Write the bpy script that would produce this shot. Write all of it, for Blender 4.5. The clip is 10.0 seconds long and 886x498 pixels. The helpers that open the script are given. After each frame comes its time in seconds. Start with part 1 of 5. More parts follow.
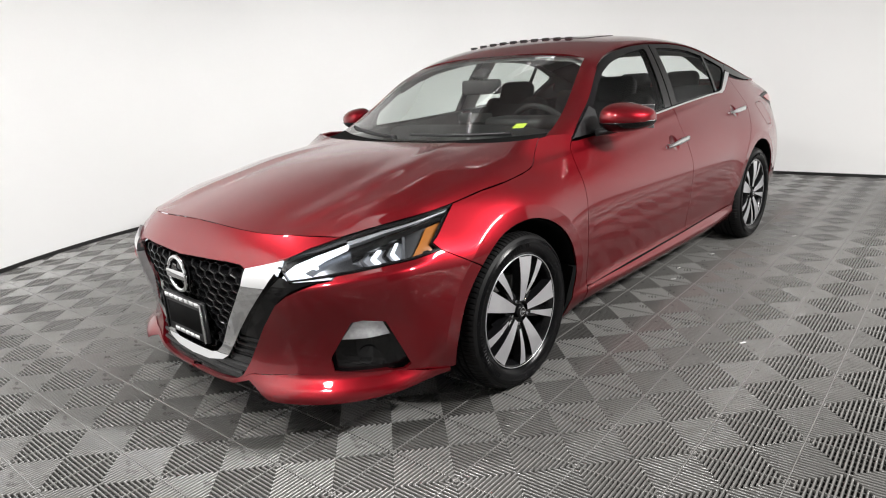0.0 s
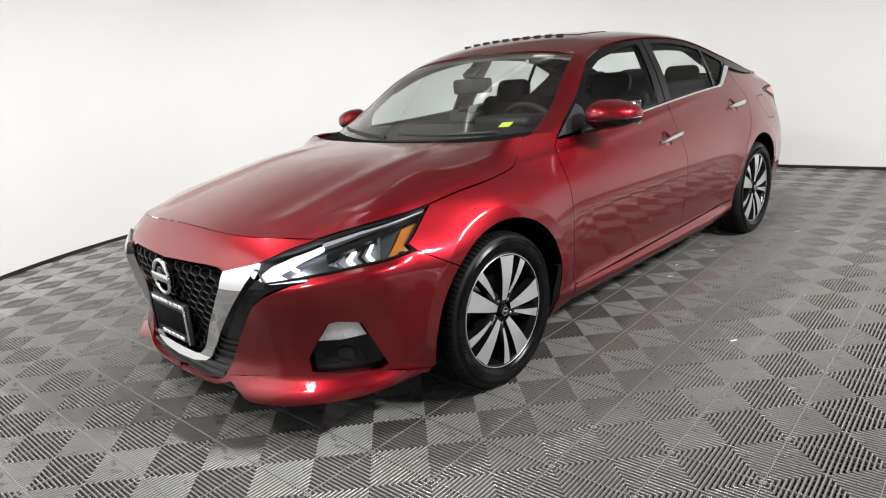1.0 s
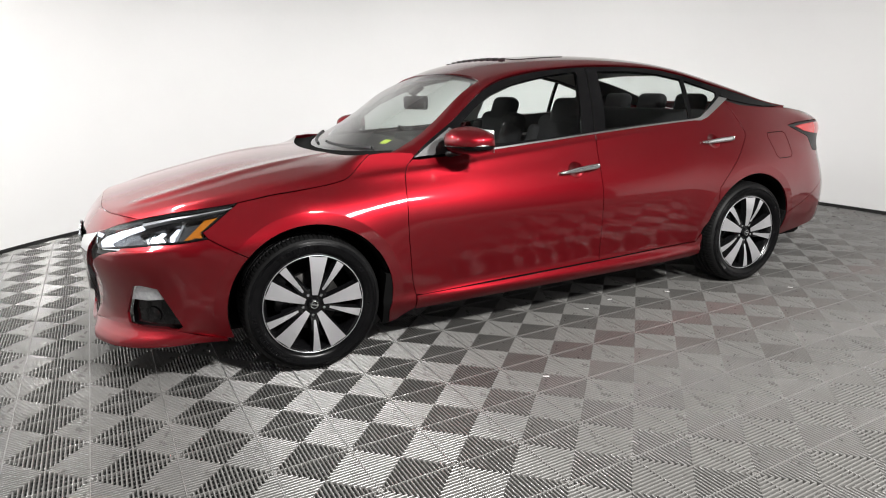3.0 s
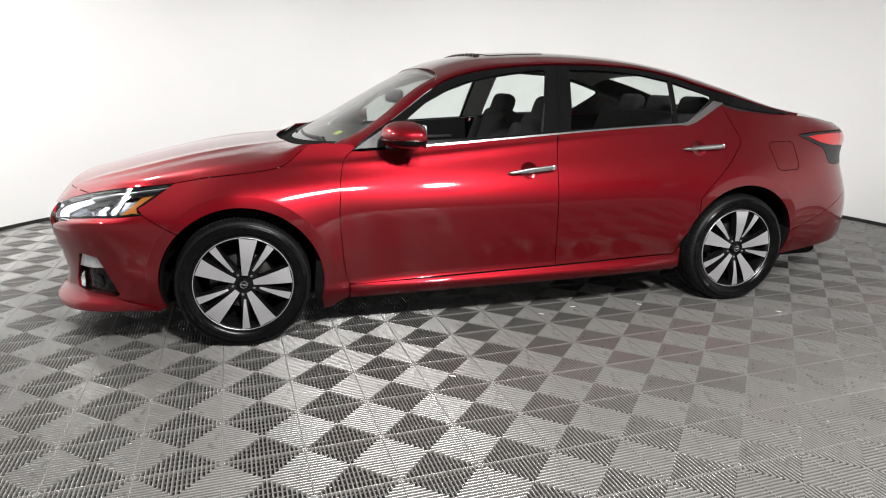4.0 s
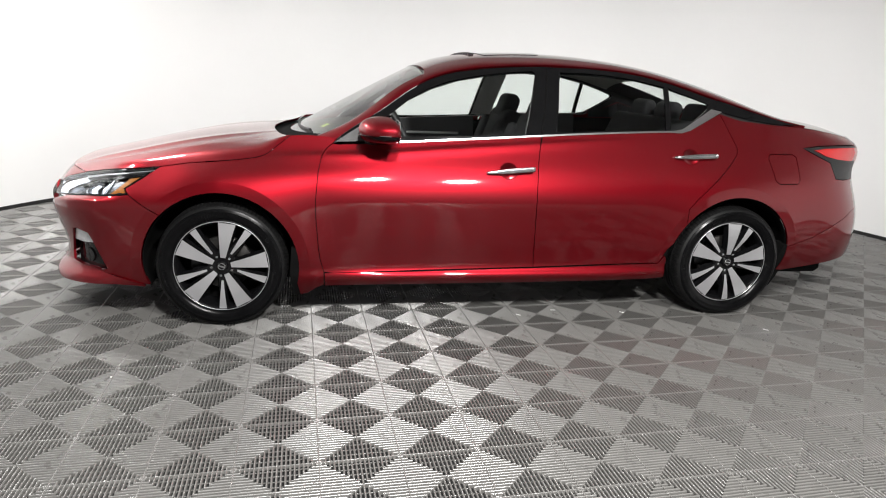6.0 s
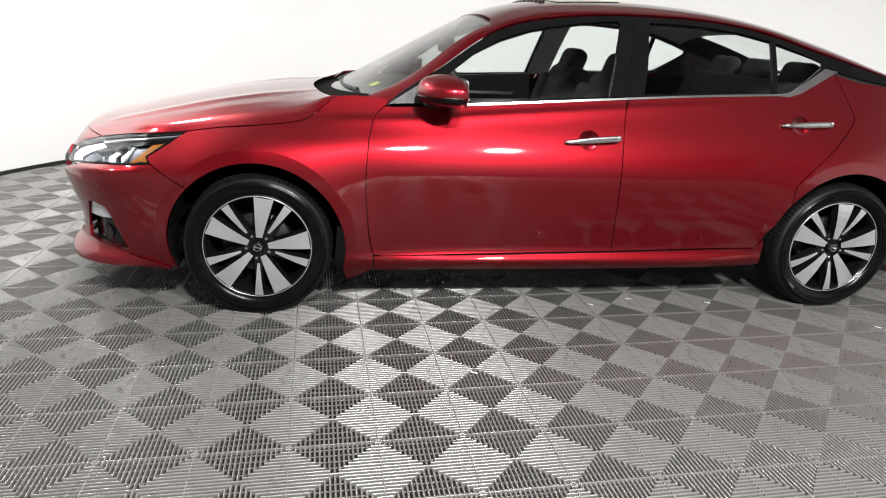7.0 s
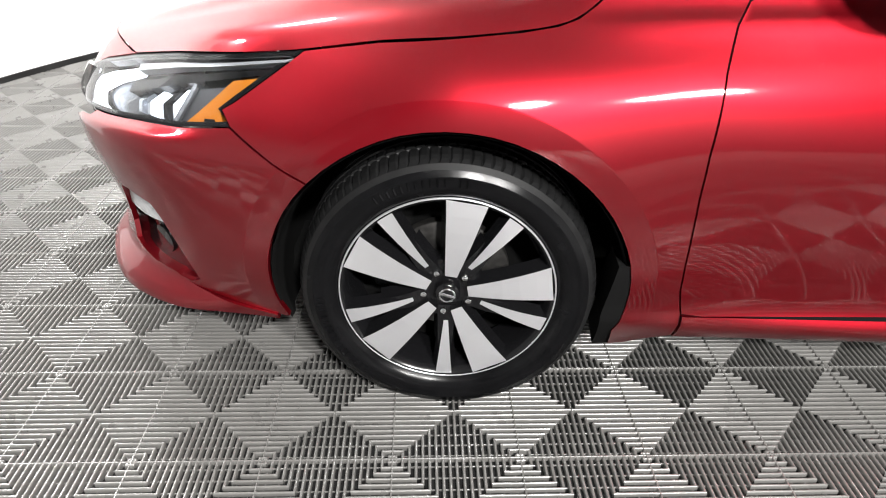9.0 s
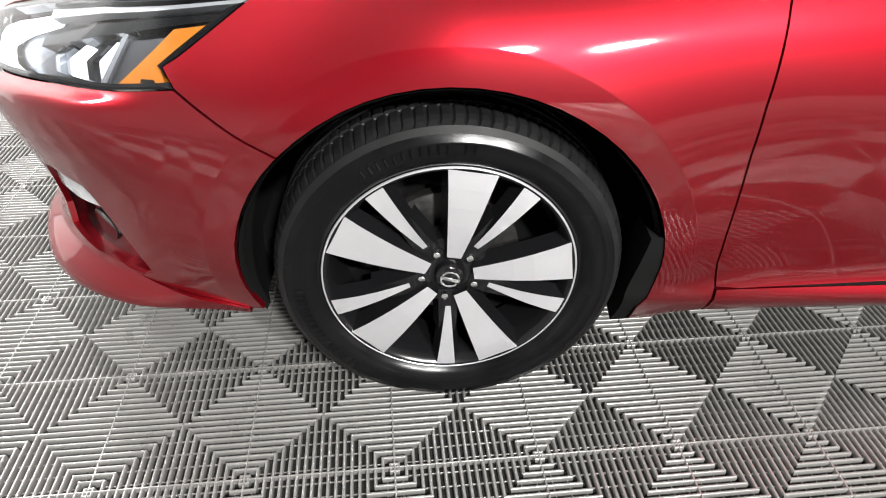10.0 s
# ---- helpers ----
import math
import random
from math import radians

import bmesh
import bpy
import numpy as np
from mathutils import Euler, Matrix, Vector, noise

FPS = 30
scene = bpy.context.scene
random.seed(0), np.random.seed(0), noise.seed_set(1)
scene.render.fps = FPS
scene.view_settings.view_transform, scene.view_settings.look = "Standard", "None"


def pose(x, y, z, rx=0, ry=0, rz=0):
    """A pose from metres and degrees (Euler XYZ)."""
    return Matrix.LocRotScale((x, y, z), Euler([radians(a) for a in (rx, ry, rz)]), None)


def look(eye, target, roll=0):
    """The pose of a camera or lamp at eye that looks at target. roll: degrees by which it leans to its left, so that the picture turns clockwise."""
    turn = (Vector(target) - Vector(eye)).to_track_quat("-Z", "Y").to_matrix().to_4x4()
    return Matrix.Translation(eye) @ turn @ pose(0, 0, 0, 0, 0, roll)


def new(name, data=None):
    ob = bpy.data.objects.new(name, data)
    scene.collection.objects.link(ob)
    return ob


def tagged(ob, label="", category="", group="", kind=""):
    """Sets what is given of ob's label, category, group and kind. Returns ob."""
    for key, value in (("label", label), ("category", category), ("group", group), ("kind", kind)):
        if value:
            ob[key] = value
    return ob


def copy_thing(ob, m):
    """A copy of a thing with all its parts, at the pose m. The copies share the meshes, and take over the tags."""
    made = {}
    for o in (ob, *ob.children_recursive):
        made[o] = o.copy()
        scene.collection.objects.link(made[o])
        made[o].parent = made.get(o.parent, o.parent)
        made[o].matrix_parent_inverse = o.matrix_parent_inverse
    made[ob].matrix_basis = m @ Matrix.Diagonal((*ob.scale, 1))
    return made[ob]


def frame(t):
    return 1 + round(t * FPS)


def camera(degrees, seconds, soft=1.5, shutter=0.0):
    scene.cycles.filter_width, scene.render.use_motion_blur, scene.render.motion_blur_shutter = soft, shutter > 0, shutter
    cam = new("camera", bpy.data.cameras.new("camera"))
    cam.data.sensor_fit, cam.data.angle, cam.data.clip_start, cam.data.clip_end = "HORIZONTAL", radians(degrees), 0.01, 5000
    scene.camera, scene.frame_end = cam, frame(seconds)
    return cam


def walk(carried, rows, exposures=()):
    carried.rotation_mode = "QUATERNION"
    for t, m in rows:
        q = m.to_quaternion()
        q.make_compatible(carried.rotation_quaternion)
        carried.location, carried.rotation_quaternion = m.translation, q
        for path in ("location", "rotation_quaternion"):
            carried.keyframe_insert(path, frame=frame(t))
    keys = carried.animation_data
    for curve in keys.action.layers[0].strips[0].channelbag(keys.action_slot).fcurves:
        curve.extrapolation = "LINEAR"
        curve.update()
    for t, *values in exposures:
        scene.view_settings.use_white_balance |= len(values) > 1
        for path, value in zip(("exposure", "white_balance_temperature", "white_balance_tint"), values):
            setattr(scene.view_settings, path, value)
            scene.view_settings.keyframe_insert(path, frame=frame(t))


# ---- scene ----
cam = camera(69.7, 10.0, 1.1)
PATH = [
    (0, (-1.931, -1.167, 1.26), (-0.459, 0.081, 0.738), -3.7),
    (0.5, (-1.911, -1.176, 1.261), (-0.452, 0.085, 0.731), -3.7),
    (1, (-1.833, -1.285, 1.259), (-0.402, 0.009, 0.735), -4.8),
    (1.5, (-1.685, -1.659, 1.288), (-0.315, -0.297, 0.772), -4.6),
    (2, (-1.382, -1.929, 1.274), (-0.126, -0.461, 0.756), -3.5),
    (2.5, (-1.04, -2.252, 1.281), (0.056, -0.665, 0.748), -2.7),
    (2.7, (-0.896, -2.403, 1.298), (0.125, -0.762, 0.784), -2.3),
    (3.8, (-0.024, -2.873, 1.298), (0.629, -1.055, 0.779), 0.2),
    (4, (0.116, -2.932, 1.294), (0.722, -1.097, 0.776), 0.3),
    (4.5, (0.384, -3.016, 1.307), (0.929, -1.164, 0.782), 0.4),
    (5, (0.538, -3.159, 1.332), (1.027, -1.288, 0.824), 0.4),
    (6.5, (0.492, -2.937, 1.299), (0.909, -1.069, 0.718), 3.0),
    (7, (0.394, -2.598, 1.282), (0.772, -0.748, 0.623), 2.8),
    (7.5, (0.367, -2.162, 1.272), (0.607, -0.328, 0.511), 2.9),
    (8, (0.235, -1.712, 1.24), (0.391, 0.087, 0.381), 2.6),
    (8.5, (0.16, -1.277, 1.195), (0.257, 0.478, 0.24), 2.1),
    (9, (0.062, -0.946, 1.132), (0.133, 0.75, 0.075), 1.2),
    (9.5, (0.0, -0.784, 1.074), (0.136, 0.862, -0.055), 0.2),
    (10, (0.004, -0.731, 1.07), (0.184, 0.858, -0.131), 0.9),
]
EXPOSURES = [(0.0, 0.05), (4.5, 0.0), (6.5, 0.0), (7.5, 0.28), (8.5, 0.58), (9.3, 0.92), (10.0, 1.04)]
walk(cam, [(t, look(eye, target, roll)) for t, eye, target, roll in PATH], EXPOSURES)

# ---- light ----
world = bpy.data.worlds.new("world")
scene.world = world
world.use_nodes = True
world.node_tree.nodes["Background"].inputs[0].default_value = (0.8, 0.82, 0.85, 1)
world.node_tree.nodes["Background"].inputs[1].default_value = 0.006
ROOM = (1.57, 0.92)
CEILING_Z = 3.6
# First two make the door highlights; last two are added to brighten the floor.
LAMPS = [(0.80, -3.05, 3.10, 245, 0.34), (1.94, -3.45, 3.10, 295, 0.34), (-2.55, 0.35, 3.10, 100, 0.34), (-1.35, 1.85, 3.10, 95, 0.34)]
# Unseen strips added to light the round wall evenly: angle, power.
ADDED_WASHERS = [(-20, 11), (15, 25), (50, 36), (85, 35), (120, 25), (155, 12)]


def hanging_light(x, y, z, power, size):
    data = bpy.data.lights.new("lamp_light", "AREA")
    data.shape, data.size, data.energy, data.color = "DISK", size, power, (1.0, 0.985, 0.965)
    ob = new("lamp_light", data)
    ob.matrix_world = pose(x, y, z - 0.012)
    return ob


for _lamp in LAMPS:
    hanging_light(*_lamp)


ADDED_STRIPS = []
for _a, _p in ADDED_WASHERS:
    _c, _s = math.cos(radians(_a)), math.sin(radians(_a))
    ADDED_STRIPS.append(((ROOM[0] + 1.5 * _c, ROOM[1] + 1.5 * _s, 3.38), (ROOM[0] + 4.2 * _c, ROOM[1] + 4.2 * _s, 0.6), _p))


def added_washer(eye, aim, power):
    """An unseen strip light added under the ceiling to brighten the wall it faces."""
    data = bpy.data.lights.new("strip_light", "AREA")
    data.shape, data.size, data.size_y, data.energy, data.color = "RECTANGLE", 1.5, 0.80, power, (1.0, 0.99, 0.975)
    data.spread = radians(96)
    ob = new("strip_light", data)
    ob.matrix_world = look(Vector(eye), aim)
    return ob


for _w in ADDED_STRIPS:
    added_washer(*_w)


# ---- materials ----
def material(name, colour, rough=0.5, metal=0.0, coat=0.0, vary=0.0, scale=20.0, bump=0.0, bump_scale=200.0, spec=0.5, stretch=(1, 1, 1), spread=0.0):
    m = bpy.data.materials.new(name)
    m.use_nodes = True
    nt = m.node_tree
    b = nt.nodes["Principled BSDF"]
    b.inputs["Base Color"].default_value = (*colour, 1)
    b.inputs["Roughness"].default_value = rough
    b.inputs["Metallic"].default_value = metal
    b.inputs["Specular IOR Level"].default_value = spec
    b.inputs["Coat Weight"].default_value = coat
    b.inputs["Coat Roughness"].default_value = 0.03
    b.inputs["Coat IOR"].default_value = 1.6
    co = nt.nodes.new("ShaderNodeTexCoord")
    mp = nt.nodes.new("ShaderNodeMapping")
    mp.inputs["Scale"].default_value = stretch
    nt.links.new(co.outputs["Object"], mp.inputs["Vector"])
    if vary:
        tex = nt.nodes.new("ShaderNodeTexNoise")
        tex.inputs["Scale"].default_value, tex.inputs["Detail"].default_value = scale, 6
        nt.links.new(mp.outputs[0], tex.inputs["Vector"])
        ramp = nt.nodes.new("ShaderNodeMapRange")
        ramp.inputs["From Min"].default_value, ramp.inputs["From Max"].default_value = 0.3, 0.7
        ramp.inputs["To Min"].default_value, ramp.inputs["To Max"].default_value = 1 - vary, 1 + vary
        nt.links.new(tex.outputs["Fac"], ramp.inputs["Value"])
        last = ramp.outputs[0]
        if spread:
            info = nt.nodes.new("ShaderNodeObjectInfo")
            r2 = nt.nodes.new("ShaderNodeMapRange")
            r2.inputs["To Min"].default_value, r2.inputs["To Max"].default_value = 1 - spread, 1 + spread
            nt.links.new(info.outputs["Random"], r2.inputs["Value"])
            mul = nt.nodes.new("ShaderNodeMath")
            mul.operation = "MULTIPLY"
            nt.links.new(last, mul.inputs[0])
            nt.links.new(r2.outputs[0], mul.inputs[1])
            last = mul.outputs[0]
        mix = nt.nodes.new("ShaderNodeVectorMath")
        mix.operation = "SCALE"
        mix.inputs[0].default_value = colour
        nt.links.new(last, mix.inputs["Scale"])
        nt.links.new(mix.outputs[0], b.inputs["Base Color"])
        rr = nt.nodes.new("ShaderNodeMapRange")
        rr.inputs["To Min"].default_value, rr.inputs["To Max"].default_value = max(rough - 0.1, 0.02), min(rough + 0.1, 1)
        nt.links.new(tex.outputs["Fac"], rr.inputs["Value"])
        nt.links.new(rr.outputs[0], b.inputs["Roughness"])
    if bump:
        tex = nt.nodes.new("ShaderNodeTexNoise")
        tex.inputs["Scale"].default_value, tex.inputs["Detail"].default_value = bump_scale, 4
        nt.links.new(mp.outputs[0], tex.inputs["Vector"])
        bp = nt.nodes.new("ShaderNodeBump")
        bp.inputs["Strength"].default_value, bp.inputs["Distance"].default_value = bump, 0.002
        nt.links.new(tex.outputs["Fac"], bp.inputs["Height"])
        nt.links.new(bp.outputs[0], b.inputs["Normal"])
    return m


def paint(name):
    """Red metallic paint: flakes under a clear coat."""
    m = material(name, (0.205, 0.0040, 0.0095), 0.30, 0.80, 1.0, spec=0.12)
    m.node_tree.nodes["Principled BSDF"].inputs["Coat IOR"].default_value = 1.5
    m.node_tree.nodes["Principled BSDF"].inputs["Coat Roughness"].default_value = 0.05
    nt = m.node_tree
    b = nt.nodes["Principled BSDF"]
    co = nt.nodes.new("ShaderNodeTexCoord")
    vor = nt.nodes.new("ShaderNodeTexVoronoi")
    vor.inputs["Scale"].default_value = 1400
    nt.links.new(co.outputs["Object"], vor.inputs["Vector"])
    mr = nt.nodes.new("ShaderNodeMapRange")
    mr.inputs["To Min"].default_value, mr.inputs["To Max"].default_value = 0.34, 0.46
    nt.links.new(vor.outputs["Color"], mr.inputs["Value"])
    nt.links.new(mr.outputs[0], b.inputs["Roughness"])
    peel = nt.nodes.new("ShaderNodeTexNoise")
    peel.inputs["Scale"].default_value = 90
    nt.links.new(co.outputs["Object"], peel.inputs["Vector"])
    bp = nt.nodes.new("ShaderNodeBump")
    bp.inputs["Strength"].default_value, bp.inputs["Distance"].default_value = 0.006, 0.001
    nt.links.new(peel.outputs["Fac"], bp.inputs["Height"])
    nt.links.new(bp.outputs[0], b.inputs["Coat Normal"])
    return m


def pane(name, tint, gloss=1.0, power=5):
    """A single sheet of tinted glass: clear, with mirror gloss by Fresnel."""
    m = bpy.data.materials.new(name)
    m.use_nodes = True
    nt = m.node_tree
    nt.nodes.remove(nt.nodes["Principled BSDF"])
    clear = nt.nodes.new("ShaderNodeBsdfTransparent")
    clear.inputs[0].default_value = (*tint, 1)
    shine = nt.nodes.new("ShaderNodeBsdfGlossy")
    shine.inputs["Roughness"].default_value = 0.01
    face = nt.nodes.new("ShaderNodeLayerWeight")
    face.inputs["Blend"].default_value = 0.5
    rise = nt.nodes.new("ShaderNodeMath")
    rise.operation = "POWER"
    rise.inputs[1].default_value = power
    mul = nt.nodes.new("ShaderNodeMath")
    mul.operation = "MULTIPLY_ADD"
    mul.inputs[1].default_value, mul.inputs[2].default_value = 0.9 * gloss, 0.07 * gloss
    mix = nt.nodes.new("ShaderNodeMixShader")
    nt.links.new(face.outputs["Facing"], rise.inputs[0])
    nt.links.new(rise.outputs[0], mul.inputs[0])
    nt.links.new(mul.outputs[0], mix.inputs[0])
    nt.links.new(clear.outputs[0], mix.inputs[1])
    nt.links.new(shine.outputs[0], mix.inputs[2])
    nt.links.new(mix.outputs[0], nt.nodes["Material Output"].inputs[0])
    return m


def glow(name, colour, strength):
    m = material(name, colour, 0.3)
    b = m.node_tree.nodes["Principled BSDF"]
    b.inputs["Emission Color"].default_value = (*colour, 1)
    b.inputs["Emission Strength"].default_value = strength
    return m


RED = paint("red_paint")
BLACK_GLOSS = material("gloss_black", (0.005, 0.005, 0.0055), 0.08, coat=0.10, spec=0.3)
GRILLE = material("grille_black", (0.010, 0.010, 0.011), 0.24, coat=0.3)
BLACK_TRIM = material("black_trim", (0.014, 0.014, 0.015), 0.42, vary=0.15, scale=60, bump=0.1, bump_scale=500)
DARK = material("dark_lining", (0.005, 0.005, 0.005), 0.9, spec=0.08)
CHROME = material("chrome", (0.78, 0.79, 0.80), 0.06, 1.0)
SATIN = material("satin_chrome", (0.72, 0.72, 0.73), 0.22, 1.0)
MACHINED = material("machined_alloy", (0.66, 0.66, 0.68), 0.30, 0.75)
WHEEL_BLACK = material("wheel_black", (0.005, 0.005, 0.0055), 0.20, coat=0.1, spec=0.3)
TYRE = material("tyre_rubber", (0.003, 0.003, 0.0034), 0.24, vary=0.25, scale=25, bump=0.06, bump_scale=300, spec=0.17)
TREAD = material("tread_rubber", (0.006, 0.006, 0.0062), 0.55, vary=0.3, scale=30, bump=0.1, bump_scale=300, spec=0.25)
DISC = material("brake_steel", (0.05, 0.048, 0.046), 0.45, 0.8, vary=0.2, scale=80)
GLASS = pane("side_glass", (0.90, 0.935, 0.92), 0.3)
WINDSCREEN = pane("windscreen_glass", (0.88, 0.945, 0.91), 1.0, 2.2)
LENS = pane("lamp_lens", (0.93, 0.95, 0.97))
AMBER = material("amber_lens", (0.40, 0.125, 0.005), 0.22, coat=0.5)
TAIL_RED = material("tail_lens", (0.55, 0.012, 0.014), 0.12, coat=1.0)
DRL = glow("running_light", (0.90, 0.94, 1.0), 1.3)
LAMP_SILVER = material("lamp_silver", (0.50, 0.51, 0.53), 0.30, 0.45)
REFLECTOR = material("lamp_reflector", (0.46, 0.48, 0.51), 0.16, 0.9)
FOG_LENS = material("fog_lens", (0.68, 0.69, 0.71), 0.2, 0.5, vary=0.25, scale=40, bump=0.5, bump_scale=45)
LAMP_GREY = material("lamp_bezel", (0.07, 0.072, 0.076), 0.24, 0.6)
SEAT = material("seat_cloth", (0.022, 0.022, 0.024), 0.85, vary=0.2, scale=120, bump=0.3, bump_scale=900)
PLASTIC = material("cabin_plastic", (0.018, 0.018, 0.019), 0.55, vary=0.12, scale=40)
LINER = material("headliner", (0.42, 0.42, 0.41), 0.9, vary=0.05, scale=90)
# Grey trim, paled to stand in for bounce light inside the cabin.
LIT_TRIM = material("pale_pillar_trim", (0.72, 0.71, 0.69), 0.7, vary=0.05, scale=60)
WHITE_MARK = material("white_lettering", (0.75, 0.75, 0.75), 0.5)
STICKER = material("yellow_sticker", (0.66, 0.83, 0.10), 0.5)
ALU = material("brushed_trim", (0.72, 0.72, 0.72), 0.35, 0.25)
MIRROR = material("mirror_glass", (0.8, 0.82, 0.84), 0.02, 1.0)
WALL = material("white_wall_paint", (0.82, 0.82, 0.815), 0.75, vary=0.012, scale=1.2, bump=0.03, bump_scale=60, spec=0.2)
# Unseen ceiling, greyed to dim its reflection in bonnet and glass.
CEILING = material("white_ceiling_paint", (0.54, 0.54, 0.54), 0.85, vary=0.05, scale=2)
# Unseen walls, darkened so that the car's paint reflects less light.
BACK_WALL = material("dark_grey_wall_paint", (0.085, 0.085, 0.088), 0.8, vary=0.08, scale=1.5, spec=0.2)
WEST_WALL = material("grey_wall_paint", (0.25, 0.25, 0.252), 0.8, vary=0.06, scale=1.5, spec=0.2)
SKIRT = material("black_skirting", (0.012, 0.012, 0.012), 0.45, vary=0.2, scale=8)
TILE = material("grey_floor_tile", (0.128, 0.125, 0.119), 0.30, coat=0.5, spec=1.0, vary=0.07, scale=14, bump=0.04, bump_scale=400, spread=0.05)
TILE.node_tree.nodes["Principled BSDF"].inputs["Coat Roughness"].default_value = 0.26
SLAB = material("dark_floor_slab", (0.006, 0.006, 0.006), 0.9, vary=0.2, scale=6)
DEBRIS = material("white_scrap", (0.8, 0.8, 0.78), 0.6)


# ---- mesh helpers ----
def mesh_of(name, verts, faces, mat=None, normals=None, flat=False):
    me = bpy.data.meshes.new(name)
    me.from_pydata([tuple(map(float, v)) for v in verts], [], [tuple(map(int, f)) for f in faces])
    me.update()
    if not flat:
        me.polygons.foreach_set("use_smooth", [True] * len(me.polygons))
    if normals is not None:
        me.normals_split_custom_set_from_vertices([tuple(map(float, n)) for n in normals])
    if mat:
        me.materials.append(mat)
    return me


def part(name, data, mat, parent, label="", matrix=None):
    """Links a mesh or a bmesh as ONE mesh object under a thing or a part."""
    if isinstance(data, bmesh.types.BMesh):
        me = bpy.data.meshes.new(name)
        data.to_mesh(me)
        data.free()
        data = me
    if mat and not data.materials:
        data.materials.append(mat)
    ob = new(name, data)
    ob.parent = parent
    if matrix is not None:
        ob.matrix_basis = matrix
    if label:
        tagged(ob, label)
    return ob


def thing(name, label, category, matrix=None, group="", kind=""):
    ob = new(name)
    if matrix is not None:
        ob.matrix_world = matrix
    return tagged(ob, label, category, group, kind)


def bevel_box(sx, sy, sz, r=0.01, seg=2, at=(0, 0, 0), turn=None, smooth_shade=True):
    bm = bmesh.new()
    bmesh.ops.create_cube(bm, size=1)
    bmesh.ops.scale(bm, vec=(sx, sy, sz), verts=bm.verts)
    if r:
        bmesh.ops.bevel(bm, geom=bm.edges[:], offset=r, segments=seg, profile=0.5, affect="EDGES")
    if smooth_shade:
        for f in bm.faces:
            f.smooth = True
    m = Matrix.Translation(at)
    if turn is not None:
        m = m @ turn
    bmesh.ops.transform(bm, matrix=m, verts=bm.verts)
    return bm


def lathe(profile, seg=96, axis="y"):
    """Verts and faces of a profile of (radius, along) turned about the y axis."""
    a = np.linspace(0, 2 * math.pi, seg, endpoint=False)
    v = [(r * math.sin(q), y, r * math.cos(q)) for r, y in profile for q in a]
    f = [(i * seg + j, i * seg + (j + 1) % seg, (i + 1) * seg + (j + 1) % seg, (i + 1) * seg + j) for i in range(len(profile) - 1) for j in range(seg)]
    return v, f


def tube(points, radius, sides=8, closed=False, flat=1.0):
    """Verts and faces of a round bar along the points."""
    p = np.array(points, float)
    n = len(p)
    v, f = [], []
    up = np.array([0.0, 0.0, 1.0])
    for i in range(n):
        t = p[(i + 1) % n] - p[i - 1] if closed else p[min(i + 1, n - 1)] - p[max(i - 1, 0)]
        t = t / np.linalg.norm(t)
        a = np.cross(t, up if abs(t[2]) < 0.9 else np.array([1.0, 0, 0]))
        a /= np.linalg.norm(a)
        b = np.cross(a, t)
        for k in range(sides):
            q = 2 * math.pi * k / sides
            v.append(p[i] + radius * (a * math.cos(q) + b * math.sin(q) * flat))
    for i in range(n if closed else n - 1):
        for k in range(sides):
            f.append((i * sides + k, i * sides + (k + 1) % sides, ((i + 1) % n) * sides + (k + 1) % sides, ((i + 1) % n) * sides + k))
    if not closed:
        f += [tuple(range(sides)), tuple(range((n - 1) * sides, n * sides))[::-1]]
    return v, f


def grid_faces(nu, nv):
    return [(i * nv + j, (i + 1) * nv + j, (i + 1) * nv + j + 1, i * nv + j + 1) for i in range(nu - 1) for j in range(nv - 1)]


def inside(poly, pts):
    x, y = pts[:, 0], pts[:, 1]
    hit = np.zeros(len(pts), bool)
    for (x0, y0), (x1, y1) in zip(poly, np.roll(poly, -1, 0)):
        if y0 != y1:
            hit ^= ((y0 > y) != (y1 > y)) & (x < (x1 - x0) * (y - y0) / (y1 - y0) + x0)
    return hit


def dense(outline, step):
    out = []
    for a, b in zip(outline, list(outline[1:]) + [outline[0]]):
        n = max(1, int(math.dist(a, b) / step))
        out += [(a[0] + (b[0] - a[0]) * k / n, a[1] + (b[1] - a[1]) * k / n) for k in range(n)]
    return out


def shrink(poly, gap):
    p = np.array(poly)
    area = (p[:, 0] * np.roll(p[:, 1], -1) - np.roll(p[:, 0], -1) * p[:, 1]).sum()
    t = np.roll(p, -1, 0) - np.roll(p, 1, 0)
    t /= np.maximum(np.linalg.norm(t, axis=1, keepdims=True), 1e-9)
    return p + np.stack([-t[:, 1], t[:, 0]], 1) * gap * np.sign(area)


def curve(points, n):
    """n points of a smooth curve through 2D or 3D points."""
    p = np.array(points, float)
    s = np.concatenate([[0], np.cumsum(np.linalg.norm(np.diff(p, axis=0), axis=1))])
    q = np.linspace(0, s[-1], n)
    return np.stack([spline(s, p[:, k])(q) for k in range(p.shape[1])], -1)


